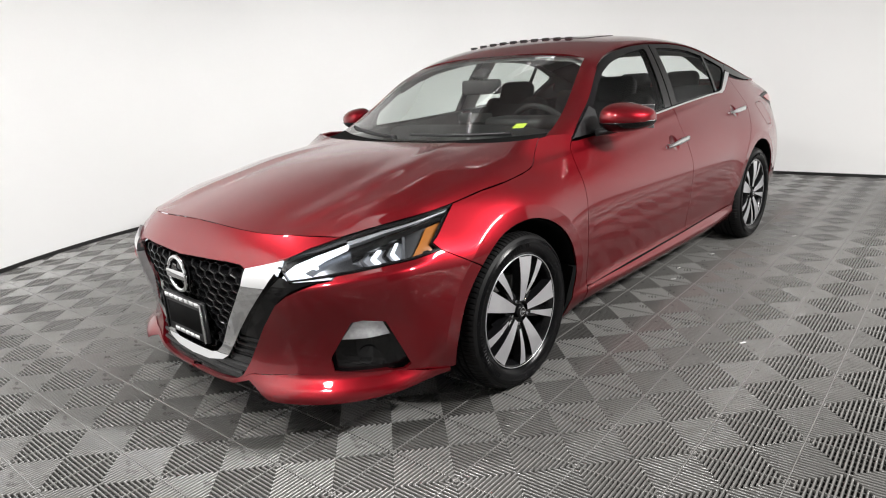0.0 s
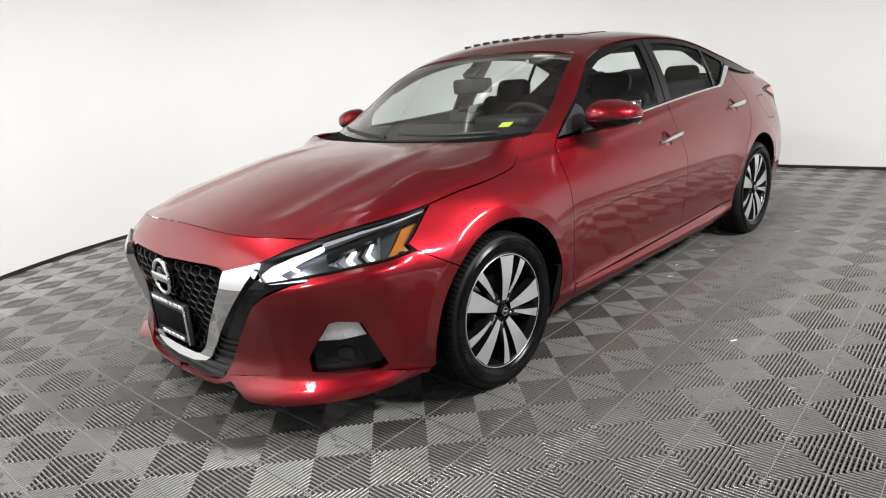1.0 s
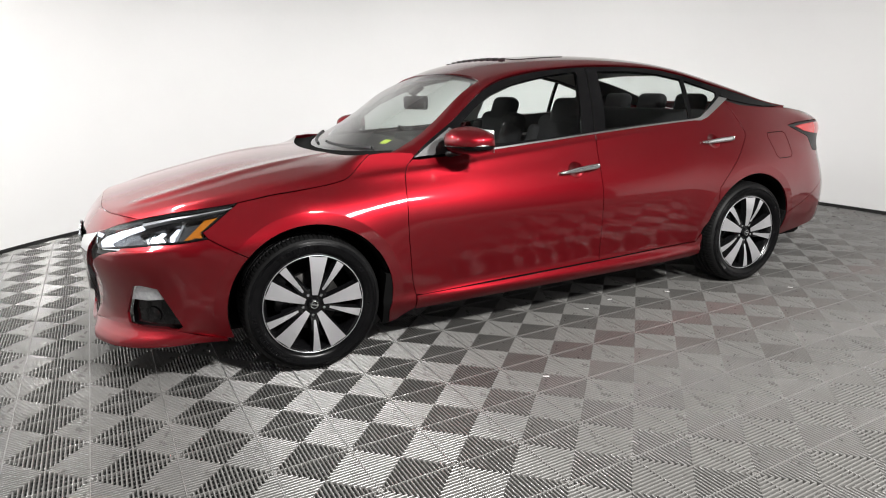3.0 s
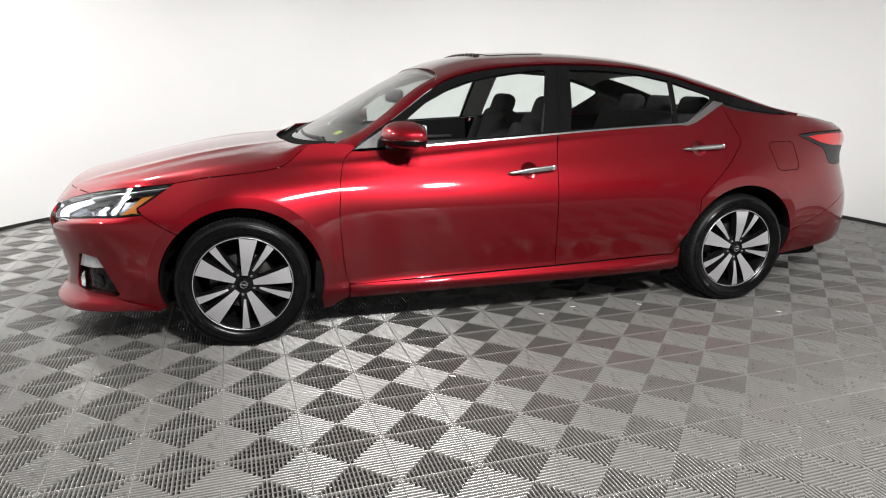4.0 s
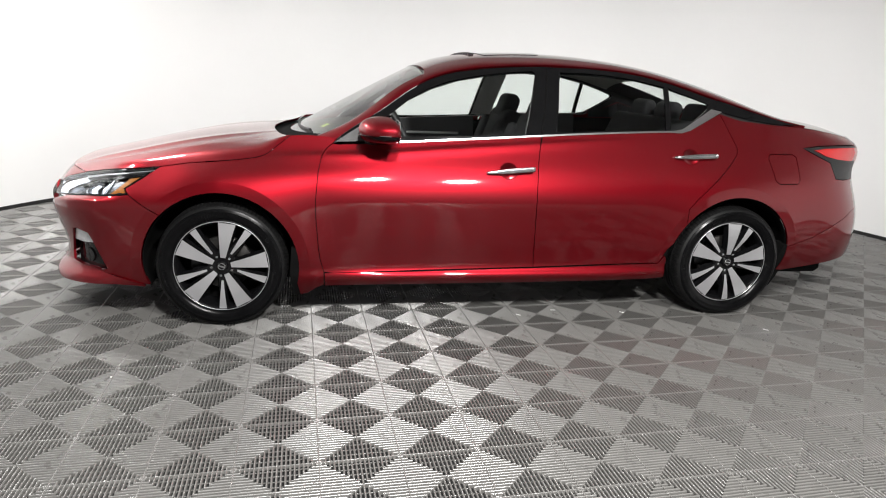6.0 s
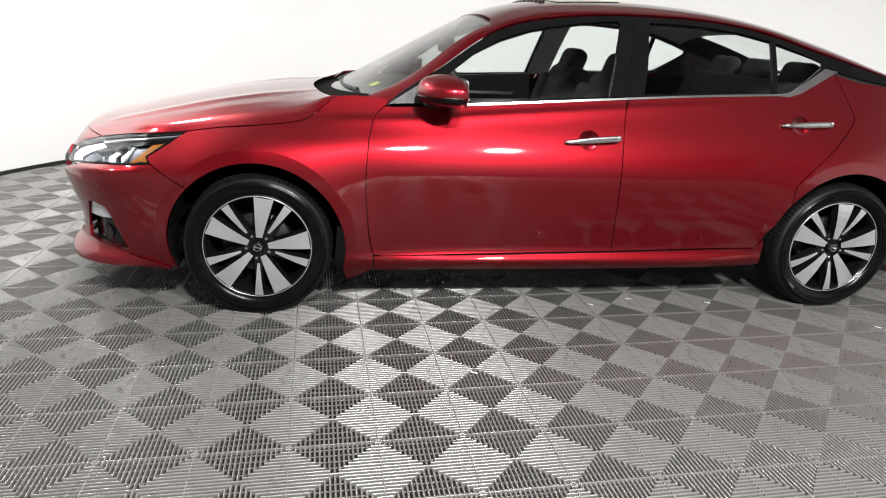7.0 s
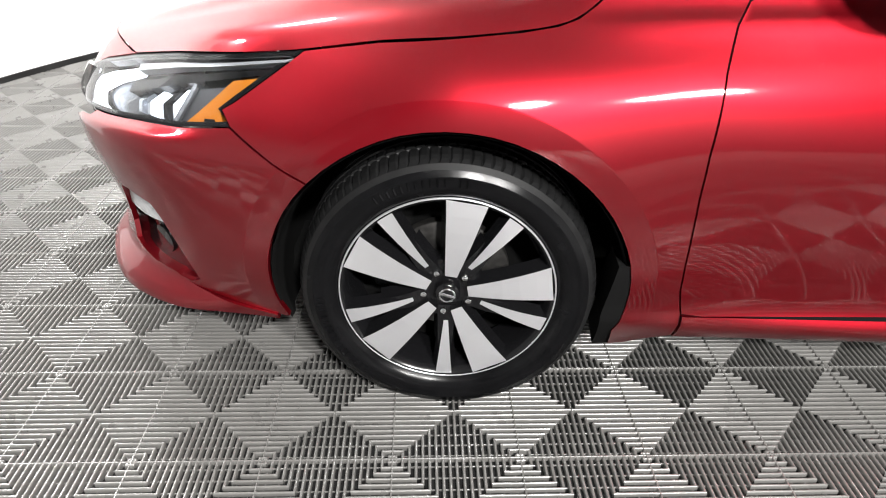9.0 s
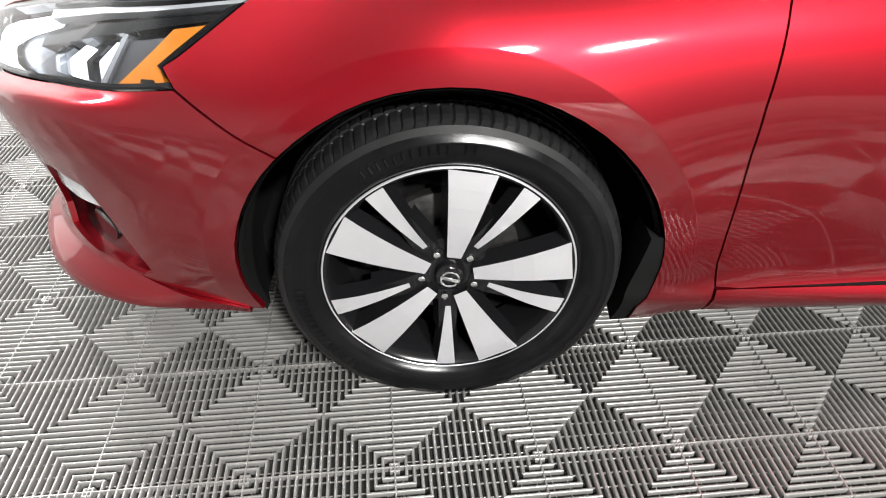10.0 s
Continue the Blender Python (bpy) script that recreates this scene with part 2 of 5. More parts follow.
def sheet(outline, fn, holes=(), step=0.025, gap=0.002, thick=0.012, lift=0.0, keep=None, lines=()):
    """A panel cut out of the surface fn(a, b) by an outline, with its edges turned in: verts, faces, normals on the y-positive side.
    keep: marks edge points whose edge stays unshrunk and open (the car's middle)."""
    from mathutils.geometry import delaunay_2d_cdt
    loops = [np.array(dense(outline, step))] + [np.array(dense(h, step)) for h in holes]
    area = lambda p: (p[:, 0] * np.roll(p[:, 1], -1) - np.roll(p[:, 0], -1) * p[:, 1]).sum()
    loops = [l if (area(l) > 0) == (k == 0) else l[::-1] for k, l in enumerate(loops)]
    raw = [l.copy() for l in loops]
    loops = [shrink(l, gap if k == 0 else -gap) for k, l in enumerate(loops)]
    if keep:
        for k, l in enumerate(raw):
            m = np.array([keep(*q) for q in l])
            loops[k][m] = l[m]
    lo, hi = loops[0].min(0), loops[0].max(0)
    g = np.stack(np.meshgrid(np.arange(lo[0], hi[0], step), np.arange(lo[1], hi[1], step), indexing="ij"), -1).reshape(-1, 2)
    ok = inside(loops[0], g)
    for h in loops[1:]:
        ok &= ~inside(h, g)
    g = g[ok]
    rim = np.concatenate(loops)
    if len(lines):
        fine = np.concatenate([np.array(l, float) for l in lines])
        fok = inside(loops[0], fine)
        for h in loops[1:]:
            fok &= ~inside(h, fine)
        fine = fine[fok]
        fine = fine[np.array([np.min(np.hypot(*(rim - q).T)) for q in fine]) > 0.004] if len(fine) else fine
        if len(fine) and len(g):
            g = g[np.array([np.min(np.hypot(*(fine - q).T)) for q in g]) > 0.008]
    near = np.array([np.min(np.hypot(*(rim - q).T)) for q in g]) if len(g) else np.zeros(0)
    g = g[near > step * 0.45]
    if len(lines) and len(fine):
        g = np.concatenate([g, fine])
    pts, edges, n0 = np.concatenate([rim, g]), [], 0
    for l in loops:
        edges += [(n0 + i, n0 + (i + 1) % len(l)) for i in range(len(l))]
        n0 += len(l)
    res = delaunay_2d_cdt([Vector(q) for q in pts], edges, [], 0, 1e-7)
    pts2, tri = np.array([tuple(v) for v in res[0]]), np.array([tuple(f) for f in res[2] if len(f) == 3])
    c = pts2[tri].mean(1)
    ok = inside(loops[0], c)
    for h in loops[1:]:
        ok &= ~inside(h, c)
    tri = tri[ok]
    p = fn(pts2[:, 0], pts2[:, 1])
    nor = -normals_of(fn, pts2[:, 0], pts2[:, 1])
    p = p + nor * lift
    q = p[tri]
    fl = (np.cross(q[:, 1] - q[:, 0], q[:, 2] - q[:, 0]) * nor[tri[:, 0]]).sum(1) < 0
    tri[fl] = tri[fl][:, ::-1]
    verts, faces, norms = list(p), [tuple(f) for f in tri], list(nor)
    if thick:
        count = {}
        for f in faces:
            for a, b in zip(f, f[1:] + f[:1]):
                count[(a, b)] = count.get((a, b), 0) + 1
        for (a, b) in list(count):
            if (b, a) in count:
                continue
            if keep and keep(*pts2[a]) and keep(*pts2[b]):
                continue
            along = p[b] - p[a]
            out = np.cross(along, nor[a])
            out /= max(np.linalg.norm(out), 1e-9)
            base = len(verts)
            d = thick
            for vi in (a, b):
                verts.append(p[vi]); norms.append(out)
            for vi in (a, b):
                verts.append(p[vi] - nor[vi] * d); norms.append(out)
            faces.append((base + 1, base, base + 2, base + 3))
    return np.array(verts), faces, np.array(norms)


def mirrored(data):
    """The same panel on the y-negative side."""
    v, f, n = data
    return v * (1, -1, 1), [tuple(q[::-1]) for q in f], n * (1, -1, 1)


def joined(*datas):
    v, f, n, k = [], [], [], 0
    for dv, df, dn in datas:
        v.append(dv), n.append(dn)
        f += [tuple(i + k for i in q) for q in df]
        k += len(dv)
    return np.concatenate(v), f, np.concatenate(n)


def patch(name, data, mat, parent, label=""):
    return part(name, mesh_of(name, data[0], data[1], mat, data[2]), None, parent, label)


def pair(name, data, mat, parent, label=""):
    """The part on both sides of the car."""
    return [patch(name, mirrored(data), mat, parent, label), patch(name, data, mat, parent, label)]


def ribbon(rows, flip=False, thick=0.0):
    """A smooth sheet through rows of points, with normals by differences."""
    p = np.array(rows, float)
    du, dv = np.gradient(p, axis=0), np.gradient(p, axis=1)
    n = np.cross(du, dv)
    n /= np.maximum(np.linalg.norm(n, axis=-1, keepdims=True), 1e-9)
    f = grid_faces(*p.shape[:2])
    if flip:
        n, f = -n, [q[::-1] for q in f]
    return p.reshape(-1, 3), f, n.reshape(-1, 3)


# ---- shape of the car body: x runs back from the front axle, y outwards, z up ----
def spline(xs, ys):
    """Natural cubic spline through the points, straight on past its ends."""
    x, y = np.array(xs, float), np.array(ys, float)
    n, h = len(x), np.diff(x)
    m, r = np.eye(n), np.zeros(n)
    for i in range(1, n - 1):
        m[i, i - 1:i + 2] = h[i - 1], 2 * (h[i - 1] + h[i]), h[i]
        r[i] = 6 * ((y[i + 1] - y[i]) / h[i] - (y[i] - y[i - 1]) / h[i - 1])
    k = np.linalg.solve(m, r)

    def at(q):
        q = np.asarray(q, float)
        i = np.clip(np.searchsorted(x, q) - 1, 0, n - 2)
        c = np.clip(q, x[0], x[-1])
        a, b, s = x[i + 1] - c, c - x[i], h[i]
        v = (k[i] * a ** 3 + k[i + 1] * b ** 3) / (6 * s) + (y[i] / s - k[i] * s / 6) * a + (y[i + 1] / s - k[i + 1] * s / 6) * b
        d0 = (y[1] - y[0]) / h[0] - h[0] * (2 * k[0] + k[1]) / 6
        d1 = (y[-1] - y[-2]) / h[-1] + h[-1] * (k[-2] + 2 * k[-1]) / 6
        return v + np.minimum(q - x[0], 0) * d0 + np.maximum(q - x[-1], 0) * d1
    return at


def smooth(a, b, q):
    s = np.clip((np.asarray(q, float) - a) / (b - a), 0, 1)
    return s * s * (3 - 2 * s)


WHEELBASE, ARCH, HUB_Z = 2.824, 0.385, 0.318
PLAN_X = [-0.965, -0.960, -0.941, -0.892, -0.80, -0.675, -0.535, -0.385, -0.1, 0.35, 0.9, 1.5, 2.1, 2.5, 2.824, 3.1, 3.37, 3.59, 3.75, 3.87, 3.94, 3.965]
PLAN_Y = [0.0, 0.2, 0.36, 0.525, 0.68, 0.79, 0.855, 0.889, 0.912, 0.916, 0.919, 0.921, 0.919, 0.916, 0.911, 0.897, 0.868, 0.82, 0.735, 0.60, 0.36, 0.0]
_chord = np.concatenate([[0], np.cumsum(np.hypot(np.diff(PLAN_X), np.diff(PLAN_Y)))])
_px, _py = spline(_chord, PLAN_X), spline(_chord, PLAN_Y)
_fine = np.linspace(0, _chord[-1], 3000)
U_ZERO = float(np.interp(0.0, _px(_fine), _fine))
U_FRONT, U_BACK = -U_ZERO, float(_chord[-1]) - U_ZERO
side_door = spline([0.16, 0.20, 0.235, 0.262, 0.285, 0.33, 0.45, 0.58, 0.68, 0.76, 0.80, 0.84, 0.90, 0.95, 1.00, 1.10], [-0.10, -0.055, -0.026, -0.020, -0.034, -0.040, -0.020, -0.004, 0.0, -0.020, -0.036, -0.055, -0.088, -0.116, -0.144, -0.196])
side_fender = spline([0.16, 0.22, 0.32, 0.45, 0.60, 0.68, 0.74, 0.80, 0.85, 0.90, 0.95, 1.02], [-0.07, -0.045, -0.02, -0.008, 0.0, -0.005, -0.018, -0.046, -0.088, -0.130, -0.160, -0.195])
side_quarter = spline([0.20, 0.30, 0.45, 0.60, 0.70, 0.80, 0.88, 0.94, 1.00, 1.06, 1.12, 1.18], [-0.085, -0.045, -0.012, 0.0, -0.004, -0.028, -0.068, -0.102, -0.140, -0.176, -0.212, -0.245])
nose = spline([0.13, 0.18, 0.23, 0.30, 0.40, 0.50, 0.60, 0.635, 0.67, 0.71, 0.765, 0.82, 0.88], [-0.10, -0.015, -0.005, -0.030, -0.028, -0.012, 0.0, -0.003, -0.020, -0.048, -0.100, -0.17, -0.26])
tail = spline([0.20, 0.30, 0.42, 0.55, 0.70, 0.85, 0.97, 1.02, 1.08], [-0.07, -0.018, 0.0, -0.005, -0.045, -0.075, -0.07, -0.12, -0.25])


# the crease that runs from the bonnet's shut line back along the doors
shoulder_z = spline([0.10, 0.28, 0.45, 0.65, 0.96, 1.35, 1.94, 2.5], [0.862, 0.875, 0.886, 0.894, 0.916, 0.945, 0.985, 1.01])


def body_offset(u, z):
    f, q = 1 - smooth(0.05, 0.95, u), smooth(2.0, 2.85, u)
    side = side_door(z) * (1 - f) * (1 - q) + side_fender(z) * f + side_quarter(z) * q
    n, t = 1 - smooth(-0.95, -0.40, u), smooth(3.25, 3.95, u)
    off = side * (1 - n) * (1 - t) + nose(z) * n + tail(z) * t
    off = off - 0.055 * smooth(0.615, 0.80, z) * (1 - smooth(-0.38, 0.02, u)) * smooth(-1.05, -0.62, u)
    for cx, grow in ((0.0, 0.017), (WHEELBASE, 0.013)):
        r = np.hypot(u - cx, z - HUB_Z)
        fall = (1 - np.clip((r - ARCH - 0.056) / 0.21, 0, 1)) ** 2
        off = off + grow * fall * smooth(0.20, 0.42, z)
    d = z - shoulder_z(u)
    ridge = np.where(d < 0, np.exp(-(d / 0.030) ** 2), np.exp(-(d / 0.012) ** 2))
    return off + 0.0055 * ridge * smooth(0.16, 0.36, u) * (1 - smooth(1.6, 2.5, u))


def body(u, z):
    """Points of the near or far body side (y positive) from the nose's middle round to the tail's, u metres along it from the front axle."""
    u, z = np.broadcast_arrays(np.asarray(u, float), np.asarray(z, float))
    s = np.clip(u + U_ZERO, 0, _chord[-1])
    e = 1e-3
    dx, dy = _px(s + e) - _px(s - e), _py(s + e) - _py(s - e)
    g = np.hypot(dx, dy)
    o = body_offset(u, z)
    return np.stack([_px(s) - dy / g * o * 1.0, _py(s) + dx / g * o, z], -1)


def normals_of(fn, a, b, e=2e-3):
    n = np.cross(fn(a + e, b) - fn(a - e, b), fn(a, b + e) - fn(a, b - e))
    return n / np.maximum(np.linalg.norm(n, axis=-1, keepdims=True), 1e-9)


belt_z = spline([0.5, 0.89, 1.355, 1.94, 2.386, 2.7, 3.3], [0.935, 0.956, 0.984, 1.02, 1.041, 1.05, 1.05])
rail_z = spline([0.58, 0.637, 0.807, 0.947, 1.087, 1.23, 1.376, 1.524, 1.70, 1.98, 2.304, 2.48, 2.652, 2.9, 3.15, 3.35], [0.965, 1.008, 1.113, 1.210, 1.285, 1.326, 1.348, 1.362, 1.371, 1.370, 1.341, 1.302, 1.250, 1.184, 1.122, 1.092])
crown_z = spline([0.25, 0.62, 1.05, 1.2, 1.5, 1.8, 2.1, 2.4, 2.65, 2.9, 3.15, 3.35], [0.930, 1.130, 1.352, 1.404, 1.443, 1.451, 1.437, 1.400, 1.347, 1.268, 1.175, 1.112])


def cabin(x, z):
    """The side of the glasshouse, leaning in above the belt."""
    x, z = np.broadcast_arrays(np.asarray(x, float), np.asarray(z, float))
    zb = belt_z(x)
    y = body(x, zb)[..., 1]
    d = z - zb
    return np.stack([x, y - 0.34 * d - 0.42 * d * np.abs(d), z], -1)


def roof(x, t):
    """The roof from the rail above the doors (t = 0) to the car's middle (t = 1)."""
    x, t = np.broadcast_arrays(np.asarray(x, float), np.asarray(t, float))
    ze = rail_z(x)
    ye = cabin(x, ze)[..., 1]
    k = np.maximum(1 - np.abs(1 - t) ** 2.5, 0) ** 0.6
    return np.stack([x, ye * (1 - t), ze + (crown_z(x) - ze) * k], -1)


# ---- room ----
def arc_points(r, a0, a1, n):
    return [(ROOM[0] + r * math.cos(radians(a0 + (a1 - a0) * k / n)), ROOM[1] + r * math.sin(radians(a0 + (a1 - a0) * k / n))) for k in range(n + 1)]


ROOM_R, BACK_Y = 4.2, -5.2
inner_line = [(ROOM[0] + ROOM_R, BACK_Y)] + arc_points(ROOM_R, 0, 180, 72)
west_line = [(ROOM[0] - ROOM_R, ROOM[1]), (ROOM[0] - ROOM_R, BACK_Y)]


def wall_strip(name, line, z0, z1, depth, mat, label):
    """An upright wall along a line, with its thickness away from the room's middle."""
    p = np.array(line)
    t = np.gradient(p, axis=0)
    t /= np.linalg.norm(t, axis=1, keepdims=True)
    out = p + np.stack([t[:, 1], -t[:, 0]], 1) * depth
    n = len(p)
    v = [(*q, z0) for q in p] + [(*q, z1) for q in p] + [(*q, z1) for q in out] + [(*q, z0) for q in out]
    f = []
    for i in range(n - 1):
        for k in range(4):
            f.append((k * n + i, k * n + i + 1, ((k + 1) % 4) * n + i + 1, ((k + 1) % 4) * n + i))
    f += [(0, n, 2 * n, 3 * n), (n - 1, 4 * n - 1, 3 * n - 1, 2 * n - 1)]
    me = mesh_of(name, v, f, mat, flat=True)
    face_in = np.concatenate([np.stack([-t[:, 1], t[:, 0], t[:, 0] * 0], 1)] * 4)
    loop_n = []
    for q in me.polygons:
        q.use_smooth = True
        long_side = abs(q.normal.z) < 0.5 and len(set(i % n for i in q.vertices)) == 2
        for i in q.vertices:
            turn = face_in[i] * (1 if np.dot(face_in[i], q.normal) > 0 else -1)
            loop_n.append(tuple(turn) if long_side else tuple(q.normal))
    me.normals_split_custom_set(loop_n)
    ob = new(name, me)
    return tagged(ob, label, "wall", kind="structure")


wall_strip("wall_round", inner_line, -0.02, CEILING_Z, 0.12, WALL, "smooth white curved studio wall")
# West and south walls are out of view; their greys hold reflections down.
wall_strip("wall_west", west_line, -0.02, CEILING_Z, 0.12, WEST_WALL, "unseen plain grey wall that keeps reflections dim")
wall_strip("wall_south", [(ROOM[0] - ROOM_R, BACK_Y), (ROOM[0] + ROOM_R, BACK_Y)], -0.02, CEILING_Z, 0.12, BACK_WALL, "unseen plain dark grey wall that keeps reflections dark")
skirt = wall_strip("baseboard", [(ROOM[0] + (x - ROOM[0]) * 0.997, ROOM[1] + (y - ROOM[1]) * 0.997) if y > 0.9 else (x + (0.012 if x < 0 else -0.012), y) for x, y in inner_line], -0.01, 0.030, 0.010, SKIRT, "black rubber skirting along the white wall")
tagged(skirt, category="baseboard")

bm = bmesh.new()
bmesh.ops.create_grid(bm, x_segments=2, y_segments=2, size=0.5)
bmesh.ops.scale(bm, vec=(9.2, 11.2, 1), verts=bm.verts)
ceiling = tagged(part("ceiling", bm, CEILING, None), "plain unseen studio ceiling, greyed to dim reflections", "ceiling", kind="structure")
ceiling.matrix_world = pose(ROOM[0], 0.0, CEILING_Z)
bm = bevel_box(9.2, 11.2, 0.05, 0)
floor_ob = tagged(part("floor", bm, SLAB, None), "grey ribbed interlocking floor tiles over a dark slab", "floor", kind="structure")
floor_ob.matrix_world = pose(ROOM[0], 0.0, -0.041)

# Housings for all the hanging lights, the two added ones too.
first_lamp = None
for _x, _y, _z, _p, _size in LAMPS:
    if first_lamp is None:
        first_lamp = thing("hanging_light", "round white studio light hanging from the ceiling, out of view", "ceiling light", pose(_x, _y, _z), "studio lights")
        part("housing", mesh_of("housing", *lathe([(0.21, -0.03), (0.215, 0.0), (0.21, 0.03), (0.12, 0.07), (0.05, 0.10), (0.02, 0.12)], 32)), CEILING, first_lamp, matrix=pose(0, 0, 0, 90))
        part("hanger", mesh_of("hanger", *tube([(0, 0, 0.1), (0, 0, 0.6)], 0.008, 6)), BLACK_TRIM, first_lamp)
    else:
        copy_thing(first_lamp, pose(_x, _y, _z) @ Matrix.Diagonal((_size / 0.34, _size / 0.34, 1, 1)))

# Fittings for the added wall strips, all out of view.
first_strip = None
for _eye, _aim, _p in ADDED_STRIPS:
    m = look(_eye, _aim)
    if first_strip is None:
        first_strip = thing("strip_light_fitting", "white strip light fitting, unseen, added to light the wall", "ceiling light", m, "wall strip lights")
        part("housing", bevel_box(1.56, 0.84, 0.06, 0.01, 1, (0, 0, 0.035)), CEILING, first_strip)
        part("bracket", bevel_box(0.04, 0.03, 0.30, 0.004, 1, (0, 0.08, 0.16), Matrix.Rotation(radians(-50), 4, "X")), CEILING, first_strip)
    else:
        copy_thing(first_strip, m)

# ---- car ----
car = thing("sedan_car", "glossy dark red four-door sedan with black and silver alloy wheels", "car", pose(0.1707, 1.0885, 0, 0, 0, -3.17) @ Matrix.Diagonal((1, 1.033, 1, 1)))


def arc(cx, a0, a1, n, r=ARCH):
    """Points of a wheel arch, by degrees from straight up towards the back."""
    return [(cx + r * math.sin(radians(a0 + (a1 - a0) * k / n)), HUB_Z + r * math.cos(radians(a0 + (a1 - a0) * k / n))) for k in range(n + 1)]


MID = U_FRONT
at_middle = lambda u, z: u < MID + 0.004
at_tail = lambda u, z: u > U_BACK - 0.004
LAMP_TOP = [(-1.035, 0.700), (-0.915, 0.730), (-0.795, 0.755), (-0.61, 0.781), (-0.45, 0.797), (-0.292, 0.812)]
LAMP_REAR = [(-0.292, 0.812), (-0.345, 0.776), (-0.425, 0.722), (-0.452, 0.706), (-0.43, 0.680)]
LAMP_LOW = [(-0.43, 0.680), (-0.54, 0.668), (-0.65, 0.663), (-0.82, 0.648), (-0.982, 0.629), (-1.035, 0.646)]
SPLIT = [(-0.43, 0.680), (-0.335, 0.625), (-0.274, 0.590)]
SHUT = [(-0.292, 0.812), (-0.14, 0.836), (-0.01, 0.848), (0.122, 0.860), (0.188, 0.870), (0.225, 0.882), (0.256, 0.902), (0.29, 0.930), (0.324, 0.957), (0.352, 0.977)]
DOOR_FRONT = [(0.60, 0.952), (0.56, 0.943), (0.527, 0.917), (0.505, 0.880), (0.488, 0.807), (0.475, 0.669), (0.475, 0.585), (0.486, 0.42), (0.494, 0.352), (0.512, 0.283)]
DOOR_MID = [(1.678, 1.003), (1.664, 0.95), (1.647, 0.86), (1.636, 0.76), (1.632, 0.65), (1.640, 0.48), (1.652, 0.298)]
DOOR_REAR = [(2.770, 1.150), (2.795, 1.095), (2.818, 1.03), (2.835, 0.985), (2.840, 0.955), (2.826, 0.928), (2.780, 0.882), (2.715, 0.825), (2.630, 0.755), (2.560, 0.693), (2.505, 0.630)]
sill_line = lambda x: 0.272 + 0.0205 * (x - 0.456)
belt = lambda x0, x1, n, d=0.0: [(x0 + (x1 - x0) * k / n, float(belt_z(x0 + (x1 - x0) * k / n)) + d) for k in range(n + 1)]

# outer skin
FINE = []
FINE += [[(cx + (ARCH + d) * math.sin(a), HUB_Z + (ARCH + d) * math.cos(a)) for a in np.arange(-1.9, 1.9, 0.03)] for cx in (0.0, WHEELBASE) for d in (0.025, 0.048, 0.054, 0.056, 0.058, 0.064, 0.08)]
FINE += [[(u, z) for u in np.arange(0.4, 2.5, 0.025)] for z in (0.21, 0.22, 0.235, 0.248, 0.256, 0.262, 0.268, 0.274, 0.281, 0.29)]

FINE += [[(u, float(shoulder_z(u)) + d) for u in np.arange(0.16, 2.5, 0.022)] for d in (-0.034, -0.022, -0.012, -0.005, 0.0, 0.005, 0.010, 0.016, 0.024)]

fender = LAMP_REAR[::-1] + SHUT[1:] + [(0.43, 0.982), (0.52, 0.977), (0.585, 0.968)] + DOOR_FRONT[1:] + [(0.512, 0.205), (0.470, 0.182), (0.425, 0.146), (0.386, 0.138)] + arc(0.0, 105, -45, 24) + SPLIT[::-1][1:-1]
pair("fender", sheet(fender, body, step=0.022, lines=FINE), RED, car)
pair("front_door_skin", sheet(belt(0.60, 1.676, 10) + DOOR_MID[1:] + [(1.0, sill_line(1.0) + 0.004), (0.56, 0.277)] + DOOR_FRONT[1:][::-1], body, lines=FINE), RED, car, "red front door")
back_edge = DOOR_REAR[:-1] + [(2.512, 0.640)] + arc(WHEELBASE, -54, -72, 5)
pair("rear_door_skin", sheet(belt(1.684, 2.44, 8) + [(2.50, 1.040), (2.56, 1.056)] + back_edge + [(2.425, 0.40), (2.395, 0.316), (2.0, 0.307)] + DOOR_MID[::-1][:-1], body, lines=FINE), RED, car, "red rear door")
pair("sill", sheet([(0.515, 0.278), (1.0, 0.282), (1.661, 0.294), (2.39, 0.312), (2.425, 0.36)] + arc(WHEELBASE, -88, -104, 3) + [(2.40, 0.215), (1.6, 0.205), (0.515, 0.198)], body, lines=FINE), RED, car, "red door sill")
FUEL = [(3.134 + 0.100 * c, 0.858 + 0.080 * s) for c, s in ((-1, 0.75), (-0.8, 1), (0.75, 1), (0.97, 0.8), (0.9, -0.75), (0.7, -1), (-0.55, -1), (-0.8, -0.8))]
TAIL_LAMP = [(3.372, 0.960), (3.45, 0.970), (3.60, 0.976), (3.80, 0.975), (3.80, 0.898), (3.66, 0.898), (3.54, 0.908), (3.45, 0.926)]
TAIL_BASE = [(3.30, 0.972), (3.42, 0.983), (3.60, 0.989), (3.80, 0.988), (3.80, 0.79), (3.60, 0.79), (3.515, 0.80), (3.48, 0.892), (3.40, 0.925)]
BUMPER_LINE = [(3.20, 0.41), (3.38, 0.46), (3.56, 0.545), (3.70, 0.60), (3.85, 0.62)]
quarter = DOOR_REAR[:-1] + [(2.512, 0.640)] + arc(WHEELBASE, -54, 76, 24) + BUMPER_LINE[1:] + TAIL_BASE[4:] + [(3.30, 0.972), (3.42, 0.985), (3.60, 0.991), (3.80, 0.990), (3.80, 1.03), (3.62, 1.053), (3.45, 1.073), (3.3, 1.088), (3.1, 1.099), (2.9, 1.117)]
pair("quarter_panel", sheet(quarter, body, holes=[FUEL], lines=FINE), RED, car, "red rear quarter panel")
pair("fuel_flap", sheet(FUEL, body, gap=0.0025), RED, car, "red fuel flap")
